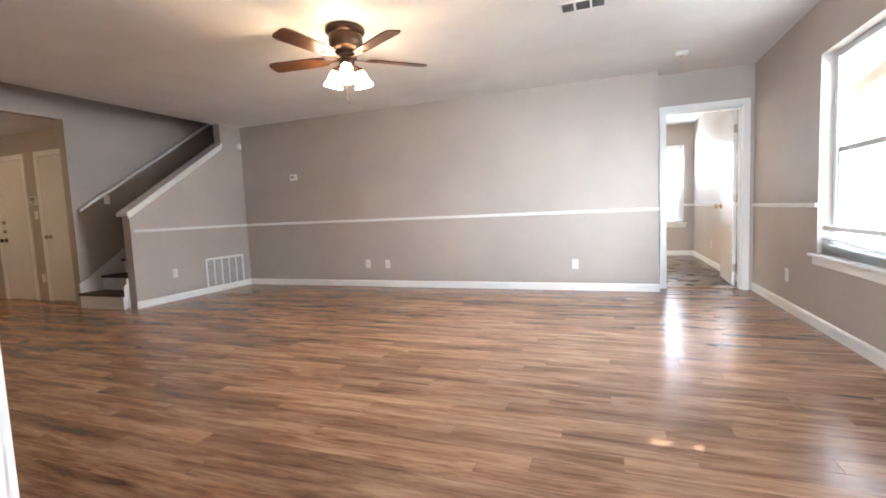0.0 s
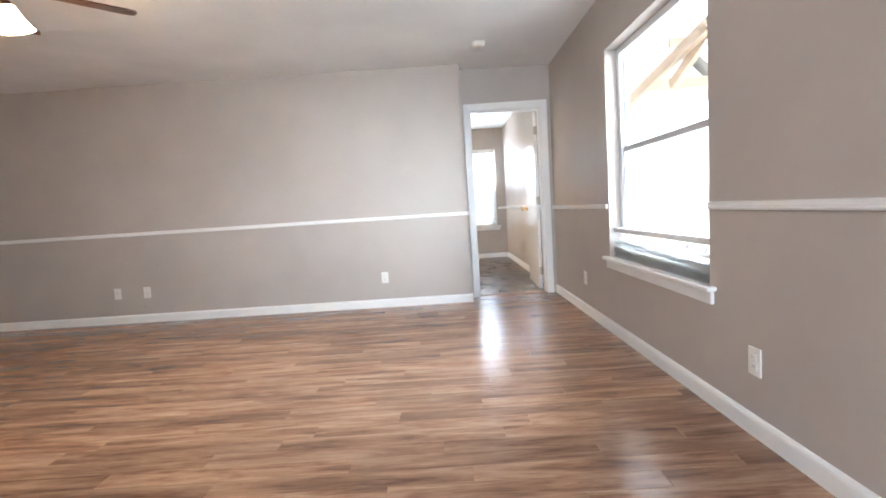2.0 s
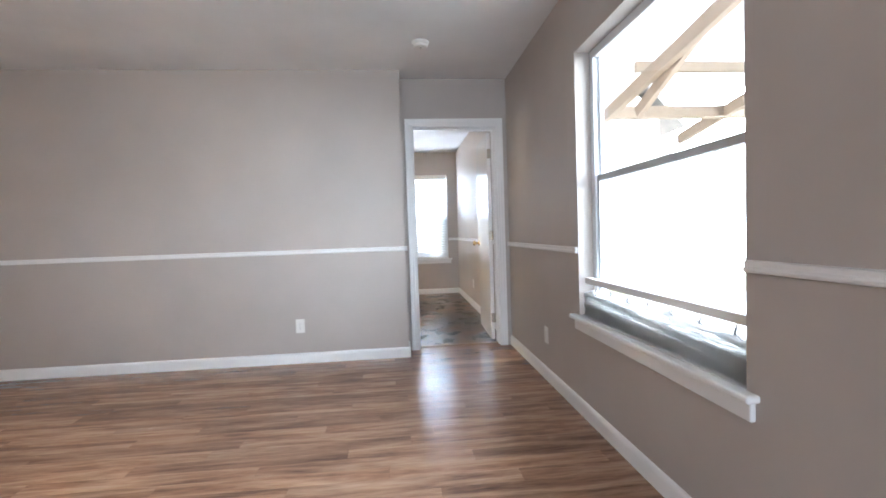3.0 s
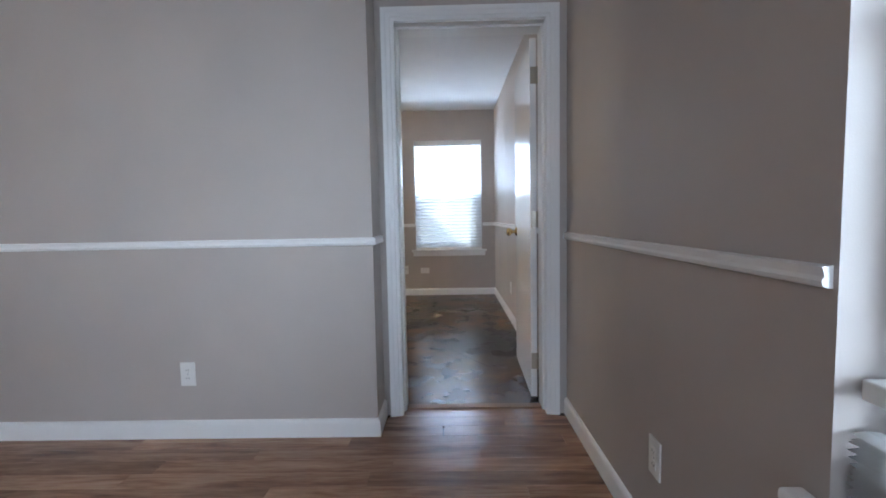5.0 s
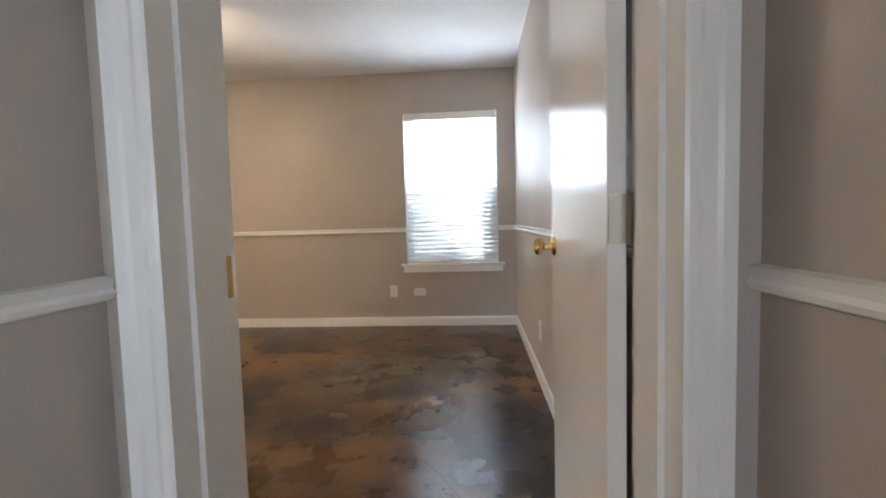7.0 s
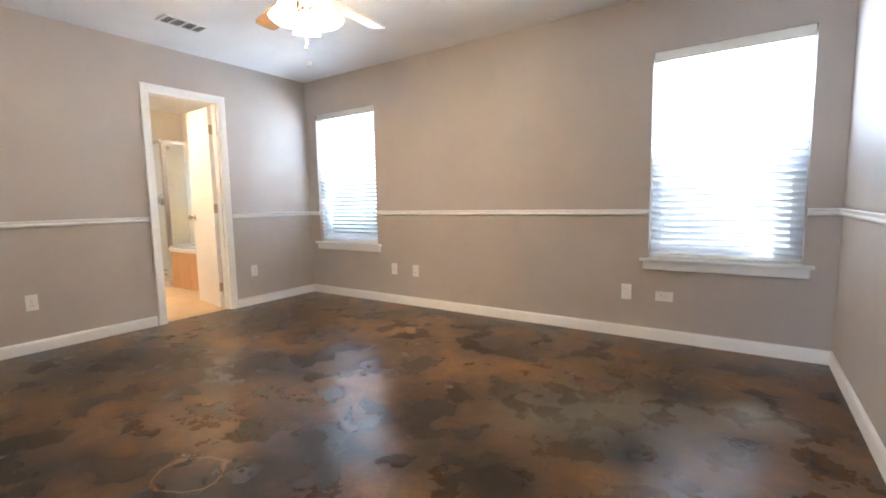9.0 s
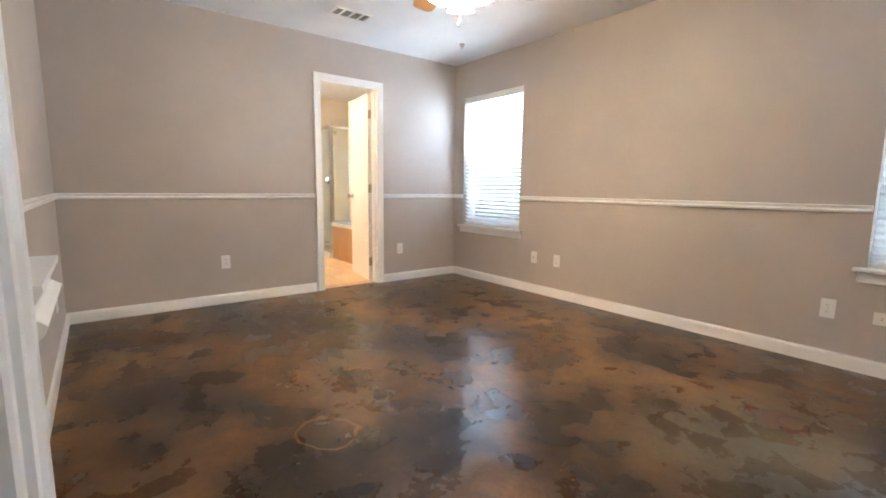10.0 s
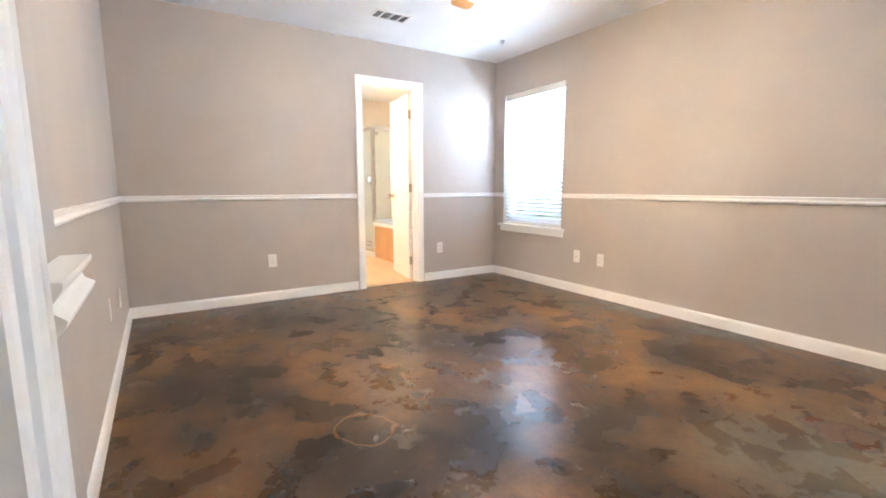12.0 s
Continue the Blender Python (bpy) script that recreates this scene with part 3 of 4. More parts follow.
# ---- windows ----
def window(name, width, z0, z1, m, label, screen=False, meeting=0.5):
    """Single-hung window; local x along the wall from its centre, -y into the room, wall face at y=0."""
    w = thing(name, m, label, "window", kind="structure")
    h, f = width / 2, 0.045
    y0, y1 = 0.085, 0.145
    for d in ((-h, y0, z0, -h + f, y1, z1), (h - f, y0, z0, h, y1, z1), (-h + f, y0, z1 - f, h - f, y1, z1), (-h + f, y0, z0, h - f, y1, z0 + f)):
        part("window_frame", boxes(d, bevel=0.004), VINYL, w)
    zm = z0 + (z1 - z0) * meeting
    part("meeting_rail", boxes((-h + f, y0 + 0.012, zm - 0.018, h - f, y1 - 0.012, zm + 0.018), bevel=0.003), SASH, w)
    for d in ((-h + f, y0 + 0.012, z0 + f, -h + f + 0.025, y0 + 0.04, zm - 0.018), (h - f - 0.025, y0 + 0.012, z0 + f, h - f, y0 + 0.04, zm - 0.018), (-h + f, y0 + 0.03, zm + 0.018, -h + f + 0.018, y1 - 0.012, z1 - f), (h - f - 0.018, y0 + 0.03, zm + 0.018, h - f, y1 - 0.012, z1 - f), (-h + f + 0.025, y0 + 0.012, z0 + f, h - f - 0.025, y0 + 0.04, z0 + f + 0.03)):
        part("sash", boxes(d, bevel=0.002), VINYL, w)
    for a, b, yy in ((z0 + f, zm - 0.018, y0 + 0.026), (zm + 0.018, z1 - f, y0 + 0.042)):
        p = part("pane", boxes((-h + f, yy, a, h - f, yy + 0.004, b)), GLASS, w)
        p.visible_shadow = False
    if screen:
        part("insect_screen", boxes((-h + f, y1 - 0.004, z0 + f, h - f, y1 - 0.003, zm)), SCREEN, w)
    # stool with rounded nose and apron below it
    bm = bmesh.new()
    box(bm, -h - 0.055, -0.045, z0 - 0.024, h + 0.055, 0.0, z0, 0.008, 3)
    box(bm, -h + 0.001, -0.004, z0 - 0.022, h - 0.001, 0.086, z0 + 0.001)
    part("window_sill", bm, TRIM, w)
    part("apron", boxes((-h - 0.035, -0.018, z0 - 0.085, h + 0.035, 0.0, z0 - 0.0245), bevel=0.004), TRIM, w)
    return w


window("window_1", WY1 - WY0, WZ0, WZ1, pose(XR, (WY0 + WY1) / 2, 0, 0, 0, -90), "white single-hung window to the covered patio", meeting=0.52)
window("window_2", B0[1] - B0[0], BZ0, BZ1, pose(sum(B0) / 2, YN, 0), "white bedroom window behind lowered blinds")
window("window_3", B1[1] - B1[0], BZ0, BZ1, pose(sum(B1) / 2, YN, 0), "white corner bedroom window behind lowered blinds", screen=True)
window("window_4", 0.70, 1.0, 1.75, pose(-4.40, YN, 0), "small bathroom window above the tub")


def blind(name, width, z0, z1, m, label, tilt=-33.0):
    b = thing(name, m, label, "window blind", "window blinds")
    h = width / 2 - 0.008
    part("headrail", boxes((-h, 0.012, z1 - 0.055, h, 0.068, z1 - 0.002), bevel=0.004), PLASTIC, b)
    part("valance", boxes((-h, 0.004, z1 - 0.07, h, 0.011, z1 - 0.001), bevel=0.002), PLASTIC, b)
    part("bottom_rail", boxes((-h, 0.018, z0 + 0.006, h, 0.066, z0 + 0.024), bevel=0.004), PLASTIC, b)
    pitch, z = 0.0435, z1 - 0.09
    me = None
    while z > z0 + 0.035:
        if me is None:
            bm = bmesh.new()
            rows = []
            for k in range(5):
                u = (k / 4 - 0.5) * 0.05
                rows.append([bm.verts.new((x, u, 0.0032 * (1 - (2 * k / 4 - 1) ** 2))) for x in (-h, h)])
            low = []
            for k in range(5):
                u = (k / 4 - 0.5) * 0.05
                low.append([bm.verts.new((x, u, 0.0032 * (1 - (2 * k / 4 - 1) ** 2) - 0.0028)) for x in (-h, h)])
            for k in range(4):
                bm.faces.new((rows[k][0], rows[k][1], rows[k + 1][1], rows[k + 1][0]))
                bm.faces.new((low[k][0], low[k + 1][0], low[k + 1][1], low[k][1]))
            bm.faces.new((rows[0][0], low[0][0], low[0][1], rows[0][1]))
            bm.faces.new((rows[4][1], low[4][1], low[4][0], rows[4][0]))
            s = part("slat", bm, SLAT, b)
            me = s.data
        else:
            s = new("slat", me)
            s.parent = b
        s.matrix_local = pose(0, 0.042, z, tilt, 0, 0)
        z -= pitch
    for x in (-h + 0.12, h - 0.12):
        part("ladder_cord", rod(bmesh.new(), (x, 0.016, z0 + 0.02), (x, 0.016, z1 - 0.05), 0.0012, 6), PLASTIC, b)
    part("tilt_wand", rod(bmesh.new(), (-h + 0.08, 0.0, z1 - 0.65), (-h + 0.08, 0.004, z1 - 0.06), 0.004, 8), PLASTIC, b)
    return b


blind("window_blind", B0[1] - B0[0], BZ0, BZ1, pose(sum(B0) / 2, YN, 0), "white lowered faux-wood blind on the wide bedroom wall")
blind("window_blind", B1[1] - B1[0], BZ0, BZ1, pose(sum(B1) / 2, YN, 0), "white lowered faux-wood blind near the bedroom corner")
blind("window_blind", 0.70, 1.0, 1.75, pose(-4.40, YN, 0), "white lowered blind in the bathroom window")


# collapsed old blind lying on the living room sill
pile = thing("collapsed_blind", pose(XR, (WY0 + WY1) / 2, WZ0, 0, 0, -90), "dusty collapsed mini blind piled on the window sill", "window blind")
half = (WY1 - WY0) / 2 - 0.012
rnd = random.Random(4)
for k in range(14):
    bm = bmesh.new()
    n = 16
    grid = []
    for i in range(n + 1):
        x = -half + 2 * half * i / n
        sag = 0.006 * math.sin(5 * x + k) + 0.004 * rnd.uniform(-1, 1) * (k / 14)
        zc = 0.006 + k * 0.0088 + sag * (0.3 + k / 14)
        grid.append([bm.verts.new((x, 0.016 + 0.046 * j / 2 + 0.003 * math.sin(9 * x + k), zc + 0.003 * (1 - abs(j - 1)) + 0.0004 * k)) for j in range(3)])
    for a, b in zip(grid, grid[1:]):
        for j in range(2):
            bm.faces.new((a[j], a[j + 1], b[j + 1], b[j]))
    bmesh.ops.solidify(bm, geom=bm.faces[:], thickness=0.0012)
    part("slat", bm, DUST, pile)
bm = boxes((-half, 0.030, 0.178, half, 0.068, 0.212), bevel=0.004)
part("headrail", bm, DUST, pile)
for k in range(7):
    x = -half + 0.10 + k * (2 * half - 0.2) / 6
    bm = bmesh.new()
    rod(bm, (x, 0.045, 0.125), (x + rnd.uniform(-0.02, 0.02), 0.048, 0.180), 0.0022, 6)
    rod(bm, (x, 0.044, 0.150), (x + rnd.uniform(0.03, 0.07), 0.036, 0.128), 0.0018, 6)
    rod(bm, (x + 0.012, 0.040, 0.124), (x + 0.02, 0.042, 0.165), 0.004, 6)
    part("cord", bm, GREYPL, pile)
# a few bent slats stand off the pile
for k, (x0, x1, z0_, z1_) in enumerate(((-0.55, -0.10, 0.140, 0.128), (-0.25, 0.30, 0.134, 0.150), (0.15, 0.58, 0.142, 0.130))):
    bm = bmesh.new()
    a = [bm.verts.new((x0 + (x1 - x0) * i / 8, 0.02, z0_ + (z1_ - z0_) * i / 8 + 0.006 * math.sin(i * 1.9 + k))) for i in range(9)]
    b = [bm.verts.new((v.co.x, 0.062, v.co.z + 0.006)) for v in a]
    for i in range(8):
        bm.faces.new((a[i], a[i + 1], b[i + 1], b[i]))
    bmesh.ops.solidify(bm, geom=bm.faces[:], thickness=0.0012)
    part("slat", bm, DUST, pile)


# ---- wall plates ----
def plate(name, m, label, kind="outlet", w=0.072, h=0.116):
    t = thing(name, m, label, {"outlet": "outlet", "switch": "light switch", "jack": "wall jack", "blank": "wall plate"}[kind], "wall plates")
    part("cover_plate", boxes((-w / 2, -0.006, -h / 2, w / 2, 0, h / 2), bevel=0.0025), PLASTIC, t)
    if kind == "outlet":
        horizontal = w > h
        for s in (-1, 1):
            cx, cz = (s * 0.02, 0) if horizontal else (0, s * 0.02)
            f = part("socket", boxes((cx - 0.015, -0.0085, cz - 0.013, cx + 0.015, -0.0055, cz + 0.013), bevel=0.001), PLASTIC, t)
            for q in (-0.006, 0.006):
                a, b = (cx, cz + q) if horizontal else (cx + q, cz)
                part("slot", boxes((a - (0.004 if horizontal else 0.0011), -0.0089, b - (0.0011 if horizontal else 0.004), a + (0.004 if horizontal else 0.0011), -0.0083, b + (0.0011 if horizontal else 0.004))), SOCKET, f)
    elif kind == "switch":
        part("toggle", boxes((-0.005, -0.016, -0.006, 0.005, -0.005, 0.010), bevel=0.002), PLASTIC, t)
    elif kind == "jack":
        part("jack", lathe([(0.006, 0), (0.006, 0.006), (0.003, 0.007), (0.003, 0.012), (0, 0.012)], 12, pose(0, -0.006, 0, 90)), BRASS, t, smooth=True)
    for z in ((0,) if kind == "outlet" else (-0.04, 0.04)):
        part("screw", lathe([(0.003, 0), (0.003, 0.001), (0, 0.0012)], 8, pose(0, -0.006, z, 90)), GREYPL, t)
    return t


NW, EW, WW, SW = 0, -90, 90, 180
plate("wall_outlet", pose(-3.284, YB, 0.322, 0, 0, NW), "white duplex outlet low on long wall")
plate("wall_plate", pose(-2.972, YB, 0.318, 0, 0, NW), "white cable jack plate beside an outlet", "jack")
plate("wall_outlet", pose(-0.455, YB, 0.316, 0, 0, NW), "white duplex outlet near the door alcove")
plate("wall_outlet", pose(XR, 2.74, 0.31, 0, 0, EW), "white duplex outlet beneath the patio window")
plate("wall_outlet", pose(XR, 4.87, 0.318, 0, 0, EW), "white duplex outlet near the door alcove corner")
plate("wall_outlet", pose(XS, 4.347, 0.36, 0, 0, WW), "white duplex outlet on the stair half wall")
plate("wall_outlet", pose(XL, 6.984, 0.37, 0, 0, WW), "white duplex outlet on bedroom wall")
plate("wall_outlet", pose(XL, 8.776, 0.36, 0, 0, WW), "white duplex outlet beside the bathroom door")
plate("wall_plate", pose(-2.081, YN, 0.36, 0, 0, NW), "white cable plate under the bedroom windows", "jack")
plate("wall_outlet", pose(-1.802, YN, 0.358, 0, 0, NW), "white duplex outlet between the bedroom windows")
plate("wall_outlet", pose(0.208, YN, 0.345, 0, 0, NW), "white duplex outlet below the wide blind")
plate("wall_outlet", pose(0.467, YN, 0.333, 0, 0, NW), "white outlet mounted sideways below the blind", w=0.116, h=0.072)
plate("wall_outlet", pose(XR, 8.0, 0.33, 0, 0, EW), "white outlet on bedroom side wall")
plate("wall_plate", pose(-1.95, YF, 0.40, 0, 0, SW), "white wall plate by bedroom corner", "blank")
plate("wall_outlet", pose(-2.60, YF, 0.33, 0, 0, SW), "white outlet by bedroom corner")
plate("light_switch", pose(XW, 4.18, 1.366, 0, 0, WW), "white switch on the stair wall", "switch")
plate("light_switch", pose(-7.57, FY, 1.21, 0, 0, NW), "white switch between the entry doors", "switch")
plate("wall_outlet", pose(-7.57, FY, 0.32, 0, 0, NW), "white outlet between the entry doors")

box_ = thing("thermostat", pose(-4.462, YB, 1.615, 0, 0, NW), "small white thermostat on the long wall", "thermostat")
part("backplate", boxes((-0.065, -0.008, -0.045, 0.065, 0, 0.045), bevel=0.003), PLASTIC, box_)
part("body", boxes((-0.055, -0.028, -0.038, 0.055, -0.0075, 0.038), bevel=0.006), PLASTIC, box_)
part("display", boxes((-0.03, -0.0295, -0.012, 0.03, -0.0275, 0.018), bevel=0.001), GREYPL, box_)

sen = thing("motion_sensor", pose(XS, 5.585, 2.142, 0, 0, 135), "small white corner motion sensor", "sensor")
part("body", boxes((-0.032, -0.055, -0.045, 0.032, -0.004, 0.045), bevel=0.012), PLASTIC, sen)
part("lens", boxes((-0.02, -0.060, -0.03, 0.02, -0.052, 0.005), bevel=0.004), VINYL, sen)
part("bracket", boxes((-0.02, -0.006, -0.02, 0.02, 0.012, 0.02)), PLASTIC, sen)

key = thing("alarm_keypad", pose(-7.58, FY, 1.41, 0, 0, NW), "grey alarm keypad in the entry", "keypad")
part("body", boxes((-0.07, -0.03, -0.06, 0.07, 0, 0.06), bevel=0.006), PLASTIC, key)
part("display", boxes((-0.055, -0.032, 0.0, 0.055, -0.0295, 0.045)), GREYPL, key)
part("keys", boxes(*[(-0.05 + 0.027 * i, -0.033, -0.05 + 0.015 * j, -0.03 + 0.027 * i, -0.0295, -0.04 + 0.015 * j) for i in range(4) for j in range(3)]), GREYPL, key)

# small spot where a cable once left the wall
hole = thing("wall_hole", pose(-3.006, YB, 0.17), "small dark cable hole in the wall", "hole")
part("rim", lathe([(0.010, 0), (0.010, 0.003), (0.005, 0.003), (0.004, 0.001), (0, 0.001)], 12, pose(0, 0, 0, 90)), GREYPL, hole)


# ---- return air grille ----
gr = thing("return_grille", pose(XS, (4.825 + 5.52) / 2, 0.0, 0, 0, WW), "white return air grille with grey filter panels", "air grille")
gw, g0, g1 = 0.348, 0.05, 0.495
for d in ((-gw, -0.012, g0, -gw + 0.03, 0, g1), (gw - 0.03, -0.012, g0, gw, 0, g1), (-gw + 0.03, -0.012, g1 - 0.03, gw - 0.03, 0, g1), (-gw + 0.03, -0.012, g0, gw - 0.03, 0, g0 + 0.03)):
    part("frame", boxes(d, bevel=0.003), TRIM, gr)
part("filter", boxes((-gw + 0.03, -0.0015, g0 + 0.03, gw - 0.03, 0.0, g1 - 0.03)), FILTER, gr, "grey filter behind the bars")
for k in range(1, 5):
    x = -gw + 0.015 + k * (2 * gw - 0.03) / 5
    part("bar", boxes((x - 0.012, -0.011, g0 + 0.03, x + 0.012, -0.001, g1 - 0.03), bevel=0.003), TRIM, gr)
for k in range(22):
    z = g0 + 0.04 + k * (g1 - g0 - 0.08) / 21
    s = part("louvre", boxes((-gw + 0.03, -0.007, z - 0.0015, gw - 0.03, -0.0016, z + 0.0015)), PLASTIC, gr)


# ---- staircase ----
stair = thing("staircase", pose((XW + XS - 0.12) / 2, 3.74, 0), "staircase with white risers and dark treads", "staircase")
sw = (XS - 0.12 - XW) / 2 - 0.002
RISE, GO, N = 0.187, 0.28, 14
for k in range(N):
    y, z = k * GO, (k + 1) * RISE
    part("riser", boxes((-sw, y, 0 if k == 0 else z - RISE, sw, y + 0.02, z - 0.03)), TRIM, stair)
    part("tread", boxes((-sw, y - 0.025, z - 0.03, sw, y + GO + 0.0, z), bevel=0.008), TREAD, stair, "dark brown covered tread")
sk = [(0.0, 0.0), (0.0, 0.30), (N * GO, N * RISE + 0.30), (N * GO, N * RISE - 0.2)]
part("skirt_board", prism(bmesh.new(), sk, "x", -sw - 0.001, -sw + 0.014), TRIM, stair)
part("skirt_board", prism(bmesh.new(), [(0.02, 0.0), (0.02, 0.28), (0.11, 0.34), (N * GO, N * RISE + 0.27), (N * GO, N * RISE - 0.2)], "x", sw - 0.014, sw + 0.001), TRIM, stair)
cap = bmesh.new()
slope = (2.125 - 1.15) / (5.27 - 3.82)
prism(cap, [(3.775, 1.15 - 0.045 * slope), (5.27, 2.125), (5.27, 2.165), (3.775, 1.19 - 0.045 * slope)], "x", XS - 0.155, XS + 0.035)
prism(cap, [(3.80, 1.137 - 0.05), (5.27, 2.125 - 0.055), (5.27, 2.124), (3.80, 1.1365)], "x", XS + 0.0005, XS + 0.018)
structure("trim_stair_cap", cap, TRIM, "white sloping cap board on the stair half wall", "trim")
structure("trim_stair_end", boxes((XS - 0.135, 3.795, 0, XS - 0.118, 3.835, 0.36), bevel=0.003), TRIM, "white corner board at the foot of the half wall", "trim")
hr = thing("handrail", Matrix(), "white painted handrail sloping up the stair wall", "handrail")
bm = rod(bmesh.new(), (XW + 0.06, 3.80, 1.225), (XW + 0.06, 6.6, 3.10), 0.021, 14)
part("rail", bm, TRIM, hr, smooth=True)
for y in (4.0, 5.0, 6.0):
    z = 1.225 + (y - 3.80) * (3.10 - 1.225) / 2.8
    bm = rod(bmesh.new(), (XW, y, z - 0.05), (XW + 0.05, y, z - 0.045), 0.006)
    rod(bm, (XW + 0.05, y, z - 0.046), (XW + 0.058, y, z - 0.018), 0.006)
    rod(bm, (XW, y, z - 0.05), (XW + 0.004, y, z - 0.05), 0.025, 14)
    part("bracket", bm, NICKEL, hr)


# ---- ceiling fixtures ----
def ceiling_fan(m, label, blade_mat, metal, shade_mat, radius, first, blade_z, shade_r, shades, drop, first_shade, tall=1.0):
    f = thing("ceiling_fan", m, label, "ceiling fan")
    part("canopy", lathe([(r, z * tall) for r, z in [(0.0, 0.0), (0.140, 0.0), (0.150, -0.010), (0.150, -0.026), (0.140, -0.038), (0.128, -0.046)]], 32), metal, f, smooth=True)
    part("motor_housing", lathe([(r, z * tall) for r, z in [(0.124, -0.044), (0.128, -0.055), (0.130, -0.085), (0.124, -0.118), (0.108, -0.134), (0.066, -0.142), (0.062, -0.168), (0.078, -0.176), (0.078, -0.186), (0.045, -0.190)]], 32), metal, f, smooth=True)
    part("switch_cup", lathe([(r, z * tall) for r, z in [(0.045, -0.182), (0.058, -0.19), (0.06, -0.225), (0.05, -0.245), (0.03, -0.258), (0.012, -0.262), (0.01, -0.275), (0, -0.276)]], 28), metal, f, smooth=True)
    outline = [(0.17, -0.052), (0.24, -0.062), (radius - 0.05, -0.072), (radius - 0.012, -0.060), (radius, -0.035), (radius, 0.035), (radius - 0.012, 0.060), (radius - 0.05, 0.072), (0.24, 0.062), (0.17, 0.052)]
    me = ir = None
    for k in range(5):
        a = first + 72 * k
        if me is None:
            bm = prism(bmesh.new(), outline, "z", -0.004, 0.004)
            b = part("blade", bm, blade_mat, f)
            bm = boxes((0.06, -0.014, -0.010, 0.16, 0.014, -0.003), bevel=0.002)
            prism(bm, [(0.13, -0.012), (0.19, -0.045), (0.24, -0.035), (0.215, 0.0), (0.24, 0.035), (0.19, 0.045), (0.13, 0.012)], "z", -0.0095, -0.0045)
            i = part("blade_iron", bm, metal, b)
            me, ir = b.data, i.data
        else:
            b = new("blade", me)
            b.parent = f
            i = new("blade_iron", ir)
            i.parent = b
        b.matrix_local = pose(0, 0, blade_z, 0, 0, a) @ pose(0, 0, 0, 11, 0, 0)
    prof = [(0.020, 0.0), (0.030, -0.006), (0.036, -0.03), (0.044, -0.062), (0.058, -0.090), (0.064, -0.104), (0.061, -0.104), (0.041, -0.06), (0.032, -0.03), (0.0, -0.012)]
    for k in range(shades):
        a = first_shade + k * 360 / shades
        t = pose(0, 0, -0.235 * tall, 0, 0, a)
        arm = bmesh.new()
        pts = [Vector((0.04, 0, 0.0)), Vector((0.075, 0, 0.012)), Vector((shade_r - 0.01, 0, 0.004)), Vector((shade_r, 0, -0.012))]
        for p, q in zip(pts, pts[1:]):
            rod(arm, p, q, 0.008, 10)
        ar = part("lamp_arm", arm, metal, f)
        ar.matrix_local = t
        part("socket_cup", lathe([(0.0, 0.012), (0.016, 0.012), (0.026, 0.0), (0.026, -0.016), (0, -0.016)], 18, pose(shade_r, 0, -0.008, 0, -14, 0)), metal, ar, smooth=True)
        sh = part("shade", lathe([(r * drop, z * drop) for r, z in prof], 24, pose(shade_r + 0.003, 0, -0.022, 0, -16, 0)), shade_mat, f, "lit frosted glass bell shade", True)
        sh.matrix_local = t
    for x, y, l in ((0.02, -0.03, 0.26), (-0.03, 0.02, 0.21)):
        bm = rod(bmesh.new(), (x, y, -0.25 * tall), (x, y, -0.25 * tall - l), 0.0012, 6)
        c = part("pull_chain", bm, metal, f)
        part("pull_knob", lathe([(0, 0.012), (0.004, 0.01), (0.007, 0), (0.006, -0.01), (0, -0.014)], 12, pose(x, y, -0.25 * tall - l)), metal, c, smooth=True)
    return f


ceiling_fan(pose(-1.95, 3.21, H), "bronze ceiling fan with dark blades and lit shades", BLADE, BRONZE, LIT_SHADE, 0.65, 43, -0.225, 0.105, 3, 1.15, -62, 1.2)
ceiling_fan(pose(-1.19, 7.81, H), "brass-toned ceiling fan with oak blades and lit shades", BLADE_OAK, NICKEL, LIT_SHADE_BED, 0.66, 21, -0.19, 0.10, 3, 1.25, 20)


def ceiling_register(m, label, w, d, sections):
    t = thing("ceiling_vent", m, label, "air vent", "ceiling vents")
    for b in ((-w, -d, -0.01, -w + 0.022, d, 0), (w - 0.022, -d, -0.01, w, d, 0), (-w + 0.022, d - 0.022, -0.01, w - 0.022, d, 0), (-w + 0.022, -d, -0.01, w - 0.022, -d + 0.022, 0)):
        part("frame", boxes(b, bevel=0.003), TRIM, t)
    part("backing", boxes((-w + 0.02, -d + 0.02, -0.0015, w - 0.02, d - 0.02, 0)), SOCKET, t)
    for k in range(1, sections):
        x = -w + 2 * w * k / sections
        part("divider", boxes((x - 0.007, -d + 0.022, -0.0095, x + 0.007, d - 0.022, -0.0015)), TRIM, t)
    for k in range(9):
        y = -d + 0.03 + k * (2 * d - 0.06) / 8
        s = part("slat", boxes((-w + 0.022, -0.005, -0.0006, w - 0.022, 0.005, 0.0006)), GREYPL, t)
        s.matrix_local = pose(0, y, -0.0055, 40, 0, 0)
    return t


ceiling_register(pose(-2.695, 7.89, H, 0, 0, 90), "white ceiling register with three grey sections", 0.165, 0.09, 4)
ceiling_register(pose(-0.226, 3.60, H), "white ceiling register in the living room", 0.165, 0.09, 3)


